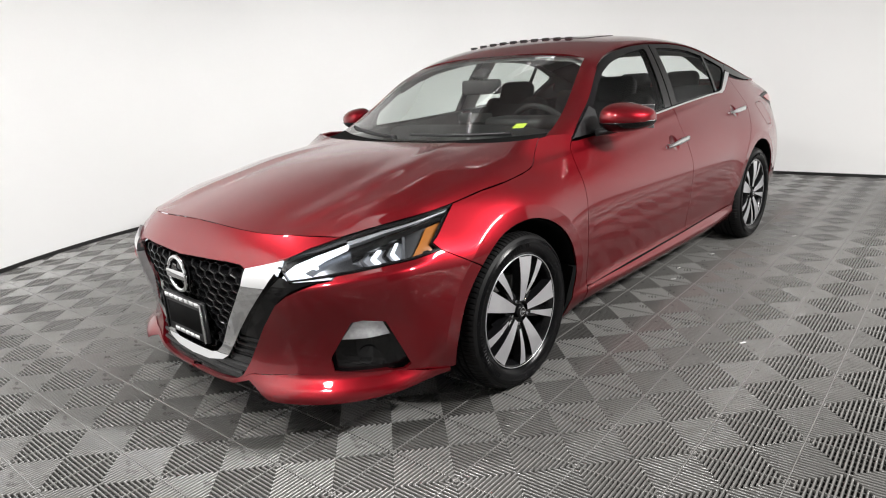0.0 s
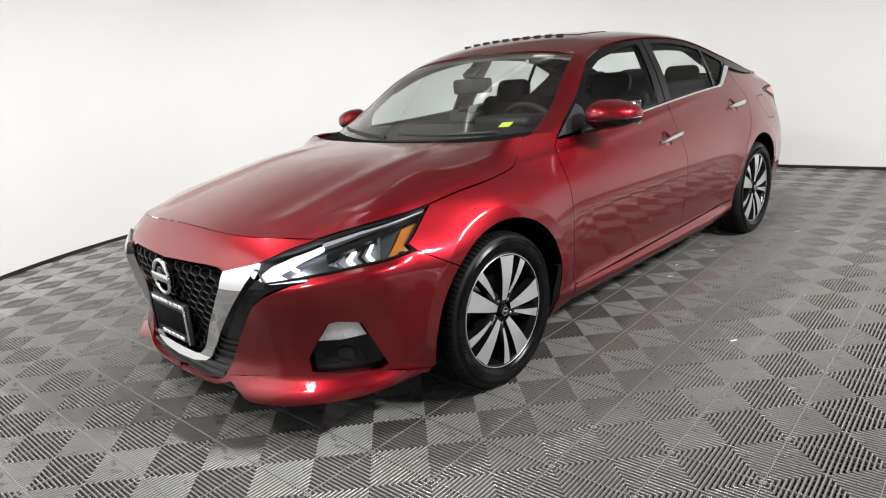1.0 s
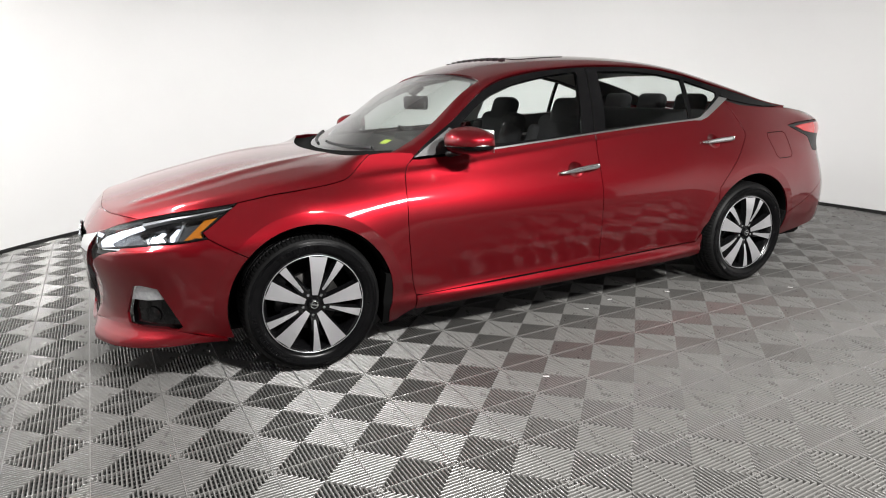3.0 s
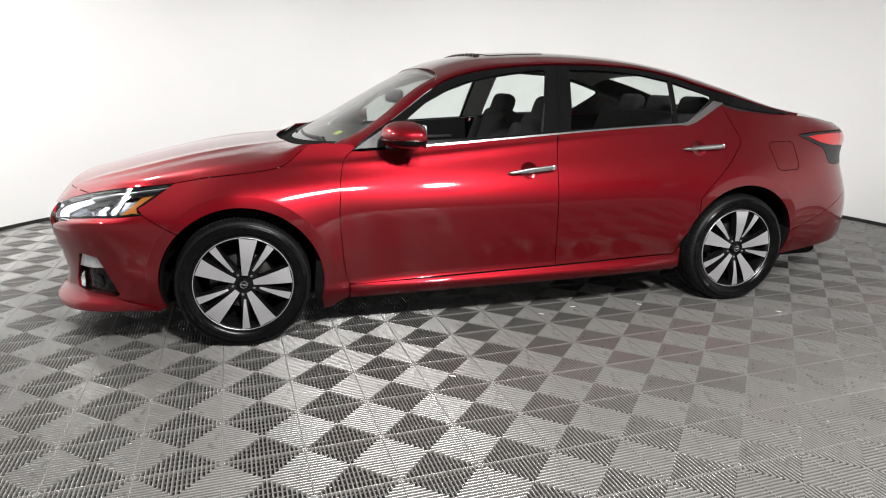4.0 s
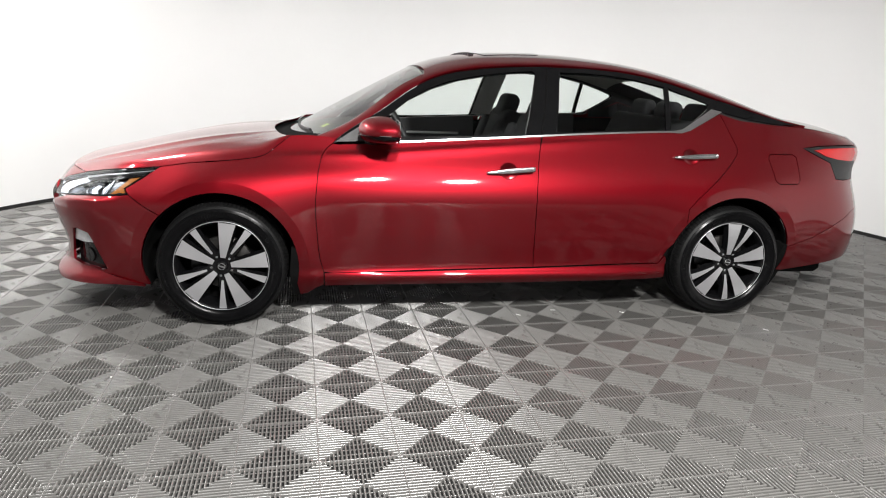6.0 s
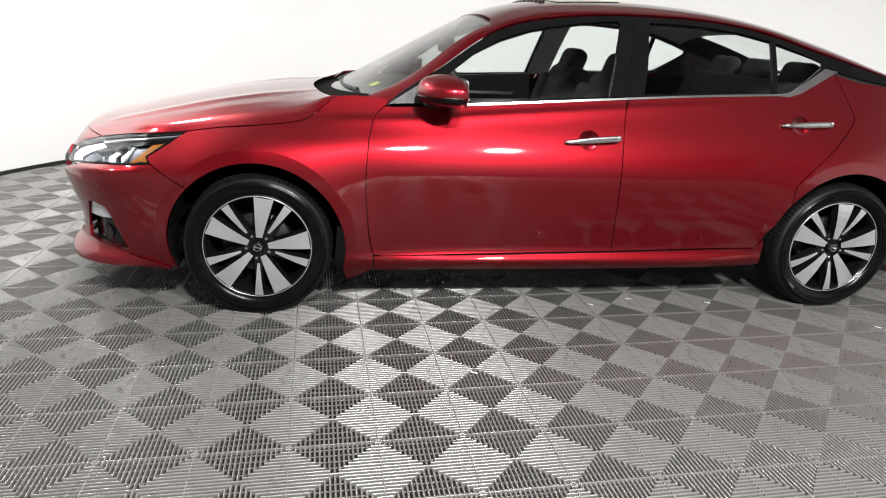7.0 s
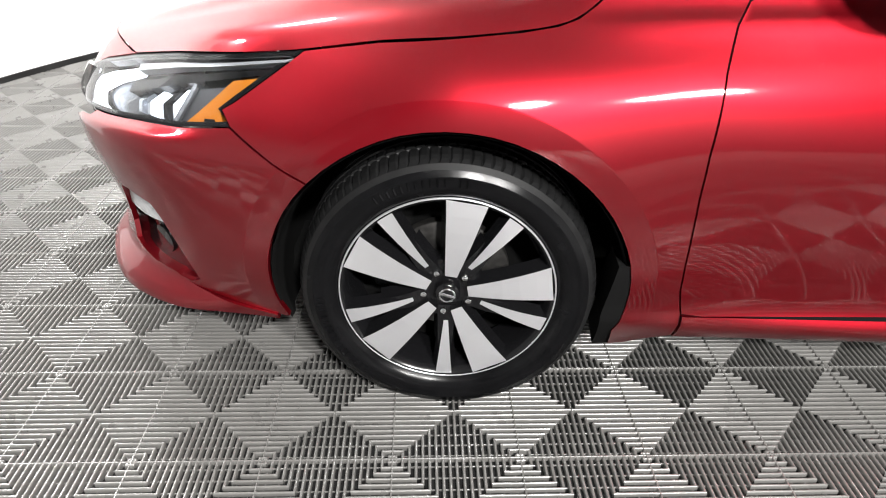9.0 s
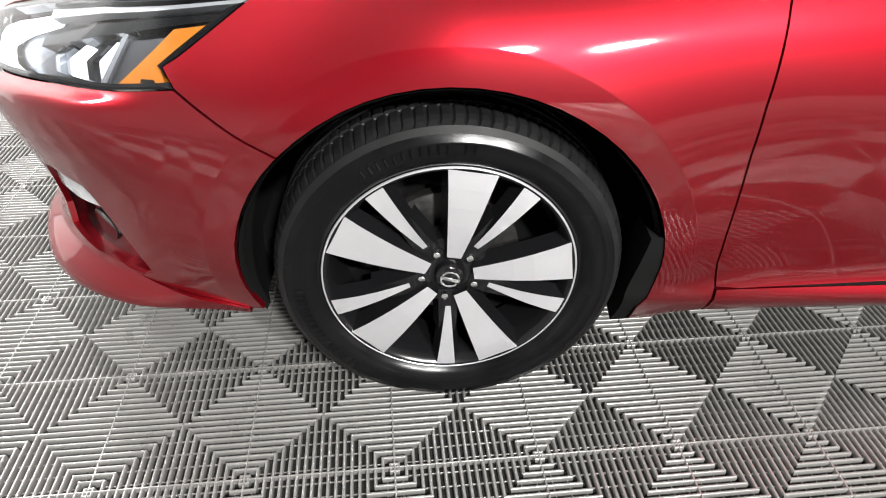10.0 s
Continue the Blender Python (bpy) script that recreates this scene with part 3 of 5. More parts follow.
for base, lens in zip(pair("tail_lamp", sheet(TAIL_BASE, body, lift=0.001, thick=0.03), BLACK_TRIM, car, "black tail lamp body wrapped round the corner"), (mirrored(sheet(TAIL_LAMP, body, lift=0.005, thick=0.01)), sheet(TAIL_LAMP, body, lift=0.005, thick=0.01))):
    patch("tail_lens", lens, TAIL_RED, base, "red tail lamp lens")
rear_bumper = BUMPER_LINE + [(4.2, 0.64), (U_BACK, 0.64), (U_BACK, 0.33), (4.2, 0.325), (3.9, 0.315), (3.6, 0.285), (3.24, 0.245)] + arc(WHEELBASE, 100, 77, 4)
half = sheet(rear_bumper, body, keep=at_tail)
patch("rear_bumper", joined(mirrored(half), half), RED, car, "red rear bumper")
boot_face = [(3.80, 0.989), (3.80, 0.79), (3.85, 0.62), (4.2, 0.64), (U_BACK, 0.64), (U_BACK, 1.03), (3.80, 1.03)]
half = sheet(boot_face, body, keep=at_tail)
patch("boot_face", joined(mirrored(half), half), RED, car, "red boot lid face")

# front end
FOG = [(-0.782, 0.482), (-0.745, 0.487), (-0.670, 0.472), (-0.585, 0.292), (-0.61, 0.280), (-0.70, 0.286), (-0.862, 0.300), (-0.87, 0.343)]
BLACK_EDGE = [(-1.035, 0.646), (-0.83, 0.636), (-0.88, 0.629), (-0.935, 0.613), (-0.99, 0.588), (-1.036, 0.553), (-1.118, 0.455), (-1.200, 0.340), (-1.234, 0.278), (-1.252, 0.248), (-1.285, 0.228)]
LIP_TOP = [(-1.285, 0.228), (-1.25, 0.240), (-1.201, 0.260), (-1.065, 0.276), (-0.928, 0.288), (-0.80, 0.288), (-0.668, 0.282), (-0.557, 0.259), (-0.385, 0.210)]
bumper = SPLIT + arc(0.0, -46, -106, 10) + LIP_TOP[::-1] + BLACK_EDGE[::-1][1:-1] + LAMP_LOW[::-1][2:-1]
lamp_low_z = spline([-1.10, -0.982, -0.82, -0.65, -0.54, -0.43, -0.30], [0.615, 0.629, 0.648, 0.663, 0.668, 0.680, 0.69])


def bumper_skin(u, z):
    """The bumper stands proud of the head lamp above it, with a ledge."""
    u, z = np.broadcast_arrays(np.asarray(u, float), np.asarray(z, float))
    d = lamp_low_z(u) - z
    k = 0.020 * smooth(-0.004, 0.028, d) * (1 - 0.8 * smooth(0.05, 0.24, d)) * smooth(-1.12, -0.98, u) * (1 - smooth(-0.62, -0.44, u))
    return body(u, z) - normals_of(body, u, z) * k[..., None]


LEDGE = [[(u, float(lamp_low_z(u)) - d) for u in np.arange(-1.1, -0.4, 0.015)] for d in (0.006, 0.012, 0.018, 0.024, 0.032)]
half = sheet(bumper, bumper_skin, holes=[FOG], step=0.022, lines=FINE + LEDGE)
pair("front_bumper", half, RED, car, "red front bumper corner")


def splitter(u, z):
    """The lower lip: thin under the grille, a blade that stands out at the corners."""
    p = body(u, z)
    k = 0.030 * smooth(-1.24, -1.08, u) * (1 - smooth(-0.66, -0.40, u)) + 0.004
    n = -normals_of(body, np.asarray(u, float), np.full_like(np.asarray(u, float), 0.4))
    s = k * (1 - smooth(0.225, 0.284, z) * 0.95)
    return p + n * s[..., None]


half = sheet([(MID, 0.213), (-1.42, 0.216), (-1.30, 0.228), (-1.25, 0.244), (-1.201, 0.264), (-1.065, 0.280), (-0.928, 0.292), (-0.80, 0.292), (-0.668, 0.286), (-0.557, 0.263), (-0.40, 0.214), (-0.40, 0.196), (-0.544, 0.212), (-0.656, 0.212), (-0.776, 0.208), (-0.924, 0.204), (-1.06, 0.198), (-1.10, 0.200), (-1.16, 0.226), (-1.21, 0.238), (-1.26, 0.220), (-1.30, 0.207), (-1.42, 0.199), (MID, 0.197)], splitter, thick=0.05, keep=at_middle, step=0.018)
patch("splitter", joined(mirrored(half), half), RED, car, "bright red lower bumper lip")
HOOD_FRONT = [(MID, 0.782), (-1.431, 0.780), (-1.139, 0.770), (-0.971, 0.766), (-0.795, 0.756)]
half = sheet([(MID, 0.668), (-1.44, 0.673), (-1.267, 0.677), (-1.19, 0.674), (-1.16, 0.661), (-1.073, 0.680), (-1.0, 0.700)] + LAMP_TOP[1:3] + HOOD_FRONT[::-1][1:], body, keep=at_middle, gap=0.0012)
patch("nose_panel", joined(mirrored(half), half), RED, car, "red nose panel over the grille")
V_OUT = [(-1.003, 0.694), (-1.030, 0.650), (-1.102, 0.569), (-1.165, 0.500), (-1.23, 0.427), (-1.304, 0.341), (-1.333, 0.300), (-1.365, 0.279), (-1.453, 0.262), (MID, 0.258)]
V_IN = [(MID, 0.291), (-1.44, 0.293), (-1.407, 0.303), (-1.374, 0.332), (-1.32, 0.405), (-1.275, 0.465), (-1.213, 0.543), (-1.164, 0.615), (-1.151, 0.664)]
half = sheet(V_OUT + V_IN, body, keep=at_middle, lift=0.012, thick=0.03, step=0.015, gap=0.001)
patch("grille_surround", joined(mirrored(half), half), CHROME, car, "chrome V-shaped grille surround")
half = sheet(BLACK_EDGE[1:] + [(-1.42, 0.212), (MID, 0.208), (MID, 0.268), (-1.453, 0.272), (-1.372, 0.289), (-1.342, 0.308), (-1.312, 0.350), (-1.24, 0.436), (-1.172, 0.510), (-1.11, 0.578), (-1.04, 0.652), (-1.0, 0.645), (-0.982, 0.627), (-0.90, 0.636)], body, keep=at_middle, lift=-0.012, thick=0)
patch("lower_grille", joined(mirrored(half), half), BLACK_GLOSS, car, "gloss black panel beside the grille")
for side in (1, -1):
    for k in range(6):
        z0 = 0.248 + 0.026 * k
        u0 = float(np.interp(z0, [0.265, 0.300, 0.341, 0.427], [-1.44, -1.335, -1.304, -1.23]))
        u1 = float(np.interp(z0, [0.228, 0.278, 0.340, 0.440], [-1.285, -1.234, -1.20, -1.118]))
        bar = sheet([(u0, z0), (u1, z0), (u1, z0 + 0.009), (u0, z0 + 0.009)], body, lift=-0.006, step=0.02, gap=0)
        patch("grille_slat", bar if side > 0 else mirrored(bar), BLACK_TRIM, car)

# honeycomb grille set back behind the surround
cells_v, cells_f = [], []


def front_at(y, z, back):
    """A point of the nose at height z and y off the middle, pushed back."""
    u = MID + abs(y) * 1.015
    q = body(u, z)
    return (q[0] + back, y, z)


def comb_cell(y, z, w, h, wall):
    """One cell of the honeycomb: a flat hexagon ring with walls going in."""
    base = len(cells_v)
    ring = [(0, 0.5), (0.5, 0.27), (0.5, -0.27), (0, -0.5), (-0.5, -0.27), (-0.5, 0.27)]
    for s, back in ((1.0, 0.030), (1.0 - wall, 0.026), (0.86 - wall, 0.060)):
        for a, b in ring:
            cells_v.append(front_at(y + a * w * s, z + b * h * s, back))
    for r in range(2):
        for k in range(6):
            cells_f.append((base + r * 6 + k, base + r * 6 + (k + 1) % 6, base + (r + 1) * 6 + (k + 1) % 6, base + (r + 1) * 6 + k))


inner = lambda z: 0.415 - max(0.0, (0.66 - z)) * 0.70
row = 0
z = 0.305
while z < 0.655:
    y = -0.434 + (0.031 if row % 2 else 0)
    while y < 0.44:
        if abs(y) < inner(z) + 0.015:
            comb_cell(y, z, 0.062, 0.040, 0.16)
        y += 0.062
    z += 0.0305
    row += 1
part("grille", mesh_of("grille", cells_v, cells_f, GRILLE, flat=True), None, car, "gloss black honeycomb grille")
back_v = [front_at(y, z, 0.065) for z in np.linspace(0.24, 0.69, 8) for y in np.linspace(-0.46, 0.46, 25)]
part("grille_backing", mesh_of("grille_backing", back_v, grid_faces(8, 25), DARK), None, car)

# badge: a ring with a bar across
bz = 0.592
bx = front_at(0, bz, 0)[0] - 0.004
badge = part("badge", mesh_of("badge", *tube([(bx + 0.004 * abs(math.sin(a)), 0.066 * math.cos(a), bz + 0.066 * math.sin(a)) for a in np.linspace(0, 2 * math.pi, 40, endpoint=False)], 0.0085, 8, True), CHROME), None, car, "round chrome badge")
part("badge_plate", mesh_of("badge_plate", *(lambda v, f: ([(q[1] + bx + 0.008, q[0], q[2] + bz) for q in v], f))(*lathe([(0.0001, 0), (0.062, 0.002), (0.063, 0.012)], 40)), BLACK_GLOSS), None, badge)
part("badge_bar", bevel_box(0.012, 0.146, 0.032, 0.004, 2, (bx - 0.004, 0, bz)), CHROME, badge)
# number plate frame, blank black plate with white dealer lettering as bars
px_ = front_at(0.0, 0.42, 0)[0] - 0.014
PLATE_Y, PLATE_Z = 0.028, 0.408
plate = part("plate_holder", bevel_box(0.018, 0.315, 0.165, 0.005, 2, (px_ + 0.006, PLATE_Y, PLATE_Z)), BLACK_TRIM, car, "black plate holder without a plate")
part("plate_recess", bevel_box(0.004, 0.255, 0.095, 0.002, 1, (px_ - 0.0035, PLATE_Y, PLATE_Z)), DARK, plate)
for y0, w in ((0.125, 0.03), (0.085, 0.035), (0.045, 0.03), (0.005, 0.032), (-0.035, 0.03), (-0.075, 0.034), (-0.115, 0.03)):
    part("white_bar", bevel_box(0.002, w, 0.017, 0.0, 1, (px_ - 0.0048, y0 + PLATE_Y, PLATE_Z + 0.069)), WHITE_MARK, plate, "white unreadable lettering bar")
for y0 in (0.075, 0.035, -0.005, -0.045, -0.085):
    part("white_bar", bevel_box(0.002, 0.032, 0.016, 0.0, 1, (px_ - 0.0048, y0 + PLATE_Y, PLATE_Z - 0.068)), WHITE_MARK, plate, "white unreadable lettering bar")
for sy in (-1, 1):
    part("plate_edge", bevel_box(0.010, 0.010, 0.160, 0.003, 2, (px_ - 0.006, sy * 0.150 + PLATE_Y, PLATE_Z)), SATIN if sy < 0 else BLACK_GLOSS, plate)


# head lamps
def lamp_inner(d):
    def at(u, z):
        u, z = np.asarray(u, float), np.asarray(z, float)
        return body(u, z) + normals_of(body, u, z) * d
    return at


lamp_line = LAMP_TOP + LAMP_REAR[1:] + LAMP_LOW[1:-1]
for side in (-1, 1):
    flip = mirrored if side < 0 else (lambda d: d)
    lamp = patch("head_lamp", flip(sheet(lamp_line, lamp_inner(0.055), gap=-0.002, thick=0, step=0.02)), LAMP_GREY, car, "clear head lamp with lit running lights and amber corner")
    patch("lens", flip(sheet(lamp_line, body, lift=0.001, gap=0.004, thick=0)), LENS, lamp, "clear plastic lens")
    rim = [(u, z) for u, z in shrink(lamp_line, 0.010)]
    patch("lamp_seal", flip(sheet(lamp_line, body, holes=[rim], gap=0.001, thick=0.02, step=0.02, lift=-0.001)), BLACK_GLOSS, lamp, "black edge of the head lamp")
    amber = patch("turn_signal", flip(sheet([(-0.362, 0.769), (-0.447, 0.757), (-0.551, 0.671), (-0.452, 0.682), (-0.462, 0.703), (-0.405, 0.745)], lamp_inner(0.014), gap=0.001, thick=0.03, step=0.015)), AMBER, lamp, "amber corner reflector")
    patch("amber_mark", flip(sheet([(-0.474, 0.690), (-0.496, 0.689), (-0.496, 0.684), (-0.470, 0.684)], lamp_inner(0.011), gap=0, thick=0.003, step=0.01)), DARK, amber)
    # bright band along the top, dark strip under it
    patch("upper_band", flip(sheet([(-0.775, 0.747), (-0.61, 0.770), (-0.45, 0.786), (-0.318, 0.800), (-0.335, 0.792), (-0.45, 0.779), (-0.61, 0.760), (-0.765, 0.735)], lamp_inner(0.012), gap=0.001, thick=0.02, step=0.015)), LAMP_SILVER, lamp, "silver band along the lamp's top")
    patch("dark_strip", flip(sheet([(-0.76, 0.714), (-0.61, 0.750), (-0.45, 0.772), (-0.352, 0.782), (-0.366, 0.772), (-0.45, 0.760), (-0.60, 0.735), (-0.76, 0.700)], lamp_inner(0.016), gap=0.0005, thick=0.03, step=0.015)), BLACK_GLOSS, lamp)
    drl_line = [(-1.022, 0.634), (-1.000, 0.668), (-0.968, 0.690), (-0.891, 0.716), (-0.765, 0.744), (-0.772, 0.733), (-0.858, 0.707), (-0.940, 0.668), (-0.895, 0.649), (-0.835, 0.652), (-0.840, 0.643), (-0.91, 0.634), (-0.97, 0.628)]
    patch("running_light", flip(sheet(drl_line, lamp_inner(0.018), gap=0.001, thick=0.02, step=0.012)), DRL, lamp, "lit white running light")
    # reflector bowl with bent blades in it
    patch("reflector_bowl", flip(sheet([(-0.760, 0.697), (-0.66, 0.720), (-0.551, 0.737), (-0.575, 0.676), (-0.70, 0.678)], lamp_inner(0.045), gap=0.001, thick=0.02, step=0.015)), LAMP_SILVER, lamp, "silver reflector bowl")
    for u0, z0, w, mat in ((-0.735, 0.694, 0.014, REFLECTOR), (-0.690, 0.698, 0.018, DRL), (-0.645, 0.701, 0.015, BLACK_GLOSS), (-0.612, 0.704, 0.014, DRL)):
        h = 0.018 + 0.08 * (u0 + 0.76)
        blade = [(u0 + 0.030 + w, z0 + h), (u0 + 0.030, z0 + h), (u0, z0 + 0.002), (u0 + 0.020, z0 - h * 0.85), (u0 + 0.020 + w, z0 - h * 0.85), (u0 + w, z0 + 0.002)]
        patch("projector_blade", flip(sheet(blade, lamp_inner(0.032), gap=0.0, thick=0.014, step=0.010)), mat, lamp)
    patch("divider", flip(sheet([(-0.541, 0.744), (-0.552, 0.743), (-0.583, 0.672), (-0.570, 0.671)], lamp_inner(0.018), gap=0, thick=0.02, step=0.012)), REFLECTOR, lamp, "silver dividing bar")
    patch("grey_cover", flip(sheet([(-0.541, 0.738), (-0.455, 0.750), (-0.548, 0.674), (-0.566, 0.675)], lamp_inner(0.026), gap=0.001, thick=0.01, step=0.015)), LAMP_GREY, lamp)
    # fog lamp recess
    fog = patch("fog_recess", flip(sheet(FOG, lamp_inner(0.028), gap=-0.006, thick=0, step=0.02)), BLACK_GLOSS, car, "gloss black fog lamp recess")
    patch("fog_lamp", flip(sheet([(-0.779, 0.478), (-0.747, 0.483), (-0.676, 0.470), (-0.652, 0.420), (-0.74, 0.412), (-0.825, 0.414)], lamp_inner(0.004), gap=0.001, thick=0.02, step=0.012)), FOG_LENS, fog, "clear fog lamp")
    ring = [(-0.735 + 0.038 * math.sin(q), 0.338 + 0.034 * math.cos(q)) for q in np.linspace(0, 2 * math.pi, 24, endpoint=False)]
    patch("fog_dial", flip(sheet(ring, lamp_inner(0.022), gap=0, thick=0.006, step=0.02)), BLACK_GLOSS, fog, "round black blank in the recess")

# bonnet
edge_uz = [(-0.795, 0.7575)] + [(u, z + 0.002) for u, z in LAMP_TOP[3:]] + [(u, z + 0.002) for u, z in SHUT[1:]]
NA, NB = 60, 100
edge = curve([body(u, z) for u, z in edge_uz], NA)
front_uz = curve([(u, z + 0.0006) for u, z in HOOD_FRONT], NB)
front_row = body(front_uz[:, 0], front_uz[:, 1])
hood_z = spline([-0.844, -0.72, -0.50, -0.25, 0.05, 0.36], [0.7826, 0.812, 0.863, 0.913, 0.949, 0.968])
hood_drop = spline([0.0, 0.5, 1.0], [0.008, 0.010, 0.002])
rows = np.zeros((NA, NB, 3))
across = np.linspace(0, 1, NB)
for i in range(NA):
    a = i / (NA - 1)
    e = edge[i]
    cx = front_row[0][0] + (0.205 - front_row[0][0]) * a
    cz = float(hood_z(cx))
    crease = 0.64 - 0.16 * a
    flank = across ** 7.0
    top = cz - float(hood_drop(a)) * (across / 0.6) ** 2 * (1 - flank)
    fade = float(smooth(0.02, 0.16, a) * (1 - 0.7 * smooth(0.7, 1.0, a)))
    step = np.where(across < crease, np.exp(-((across - crease) / 0.085) ** 2), np.exp(-((across - crease) / 0.045) ** 2))
    rows[i, :, 0] = cx + (e[0] - cx) * across ** 1.8
    rows[i, :, 1] = e[1] * across
    rows[i, :, 2] = top + (e[2] - top) * flank + 0.0080 * fade * step * (1 - flank)
fix = front_row - rows[0]
for i in range(NA):
    rows[i] += fix * (1 - i / (NA - 1)) ** 6
# the flank's roll is shaded from a faired copy of the grid
fair = rows.copy()
ease = smooth(0.72, 0.84, across[1:-1])[None, :, None] * 0.9
for _ in range(260):
    mean = (fair[:-2, 1:-1] + fair[2:, 1:-1] + fair[1:-1, :-2] + fair[1:-1, 2:]) / 4
    fair[1:-1, 1:-1] += (mean - fair[1:-1, 1:-1]) * ease
    fair[1:-1, -1] = 2 * fair[1:-1, -2] - fair[1:-1, -3]
half = ribbon(rows)
tone = ribbon(fair)[2]
if half[2][NB * 30 + 3][2] < 0:
    half, tone = ribbon(rows, flip=True), ribbon(fair, flip=True)[2]
side_uz = curve(edge_uz, NA)
roll = -normals_of(body, side_uz[:, 0], side_uz[:, 1])
roll *= np.sign(roll[:, 1])[:, None]
share = (smooth(0.84, 1.0, across)[None, :] * smooth(0.04, 0.25, np.linspace(0, 1, NA))[:, None])[..., None]
tone = tone.reshape(NA, NB, 3) * (1 - share) + roll[:, None, :] * share
tone = (tone / np.linalg.norm(tone, axis=-1, keepdims=True)).reshape(-1, 3)
half = (half[0], half[1], tone)
patch("bonnet", joined(mirrored(half), half), RED, car, "long red bonnet with two raised creases")

# cowl, windscreen, pillars
b_edge = curve([(0.47, 0.708, 0.968), (0.62, 0.686, 1.035), (0.78, 0.652, 1.140), (0.93, 0.612, 1.248), tuple(roof(1.05, 0.12))], 24)
a_x = np.linspace(0.575, 1.012, 24)
a_edge = cabin(a_x, rail_z(a_x))
pillar = []
for i in range(24):
    out = np.cross(b_edge[min(i + 1, 23)] - b_edge[max(i - 1, 0)], b_edge[i] - a_edge[i])
    out /= np.linalg.norm(out)
    if out[1] < 0:
        out = -out
    pillar.append([a_edge[i] + (b_edge[i] - a_edge[i]) * k / 7 + out * 0.007 * math.sin(math.pi * k / 7) for k in range(8)])
data = ribbon(pillar)
if data[2][8 * 12 + 4][1] < 0:
    data = ribbon(pillar, flip=True)
pair("windscreen_pillar", data, RED, car, "red windscreen pillar")
mid_line = curve([(0.262, 0, 0.932), (0.69, 0, 1.166), (1.05, 0, 1.352)], 24)
glass_rows = []
for i in range(24):
    r = []
    for j in range(33):
        v = -1 + j / 16
        p = mid_line[i] + (b_edge[i] - mid_line[i]) * (v * v)
        p[1] = b_edge[i][1] * v
        r.append(p)
    glass_rows.append(r)
screen = patch("windscreen", ribbon(glass_rows), WINDSCREEN, car, "clear greenish windscreen")
screen.visible_shadow = False
frit = [[glass_rows[i][j] + np.array([-0.001, 0, 0.0012]) for j in range(33)] for i in (22, 23)]
frit[0] = [a * 0.12 + b * 0.88 for a, b in zip(*frit)]
patch("screen_seal", ribbon(frit), BLACK_TRIM, car, "black seal above the windscreen")
cowl_rows = []
for j in range(33):
    v = -1 + j / 16
    k = abs(v)
    f0 = rows[-1][min(NB - 1, int(k * (NB - 1)))]
    p0 = np.array([f0[0] - 0.02, f0[1] * (1 if v > 0 else -1), f0[2] - 0.022])
    p1 = np.array(glass_rows[1][j]) + (0, 0, 0.004)
    cowl_rows.append([p0 + (p1 - p0) * q / 5 - np.array([0, 0, 0.012 * math.sin(math.pi * q / 5)]) for q in range(6)])
patch("cowl", ribbon(cowl_rows), DARK, car, "black plastic cowl under the windscreen")
for y0, y1, x0 in ((-0.55, 0.02, 0.46), (0.10, 0.62, 0.44)):
    pts = []
    for k in range(14):
        y = y0 + (y1 - y0) * k / 13
        v = abs(y) / 0.73
        p = np.array(mid_line[1]) + (b_edge[1] - mid_line[1]) * (v * v)
        pts.append((p[0] + 0.03 + 0.035 * (k / 13), y, p[2] + 0.020 + 0.012 * (k / 13)))
    wiper = part("wiper", mesh_of("wiper", *tube(pts, 0.009, 6)), BLACK_TRIM, car, "black wiper blade")
# roof, rear window, boot lid
half = sheet([(1.0, 0.004), (1.03, 0.06), (1.05, 0.12), (1.06, 0.25), (1.058, 0.5), (1.052, 0.8), (1.05, 1.0), (2.62, 1.0), (2.64, 0.5), (2.67, 0.23), (2.95, 0.17), (3.20, 0.14), (3.30, 0.12), (3.33, 0.004), (2.9, 0.004), (2.4, 0.004), (1.7, 0.004), (1.3, 0.004)], roof, keep=lambda x, t: t > 0.996, thick=0.02, step=0.02)
top = patch("roof", joined(mirrored(half), half), RED, car, "red roof")
half = sheet([(2.62, 1.0), (2.64, 0.5), (2.67, 0.23), (2.95, 0.17), (3.20, 0.14), (3.30, 0.12), (3.32, 0.5), (3.33, 1.0)], roof, keep=lambda x, t: t > 0.996, thick=0)
rear_glass = patch("rear_window", joined(mirrored(half), half), GLASS, car, "tinted rear window")
rear_glass.visible_shadow = False
inner_pillar = sheet([(2.50, 0.01), (2.9, 0.01), (3.30, 0.02), (3.28, 0.40), (2.95, 0.40), (2.66, 0.36), (2.50, 0.36)], roof, gap=0, thick=0, lift=-0.030, step=0.04)
half = sheet([(1.41, 0.42), (1.40, 1.0), (1.76, 1.0), (1.76, 0.42), (1.74, 0.37), (1.43, 0.37)], roof, keep=lambda x, t: t > 0.996, lift=0.003, thick=0.012)
patch("sunroof", joined(mirrored(half), half), BLACK_GLOSS, car, "black glass sunroof")
for k in range(10):
    y = -0.30 + 0.076 * k
    q = roof(1.36, 1 - abs(y) / 0.63)
    part("deflector_bar", bevel_box(0.03, 0.038, 0.013, 0.003, 1, (float(q[0]), y, float(q[2]) + 0.004)), BLACK_TRIM, car, "black sunroof deflector strip")
deck_edge = curve([body(u, z) for u, z in ((3.20, 1.095), (3.3, 1.089), (3.45, 1.074), (3.62, 1.054), (3.80, 1.031))] , 14)
deck_rows = []
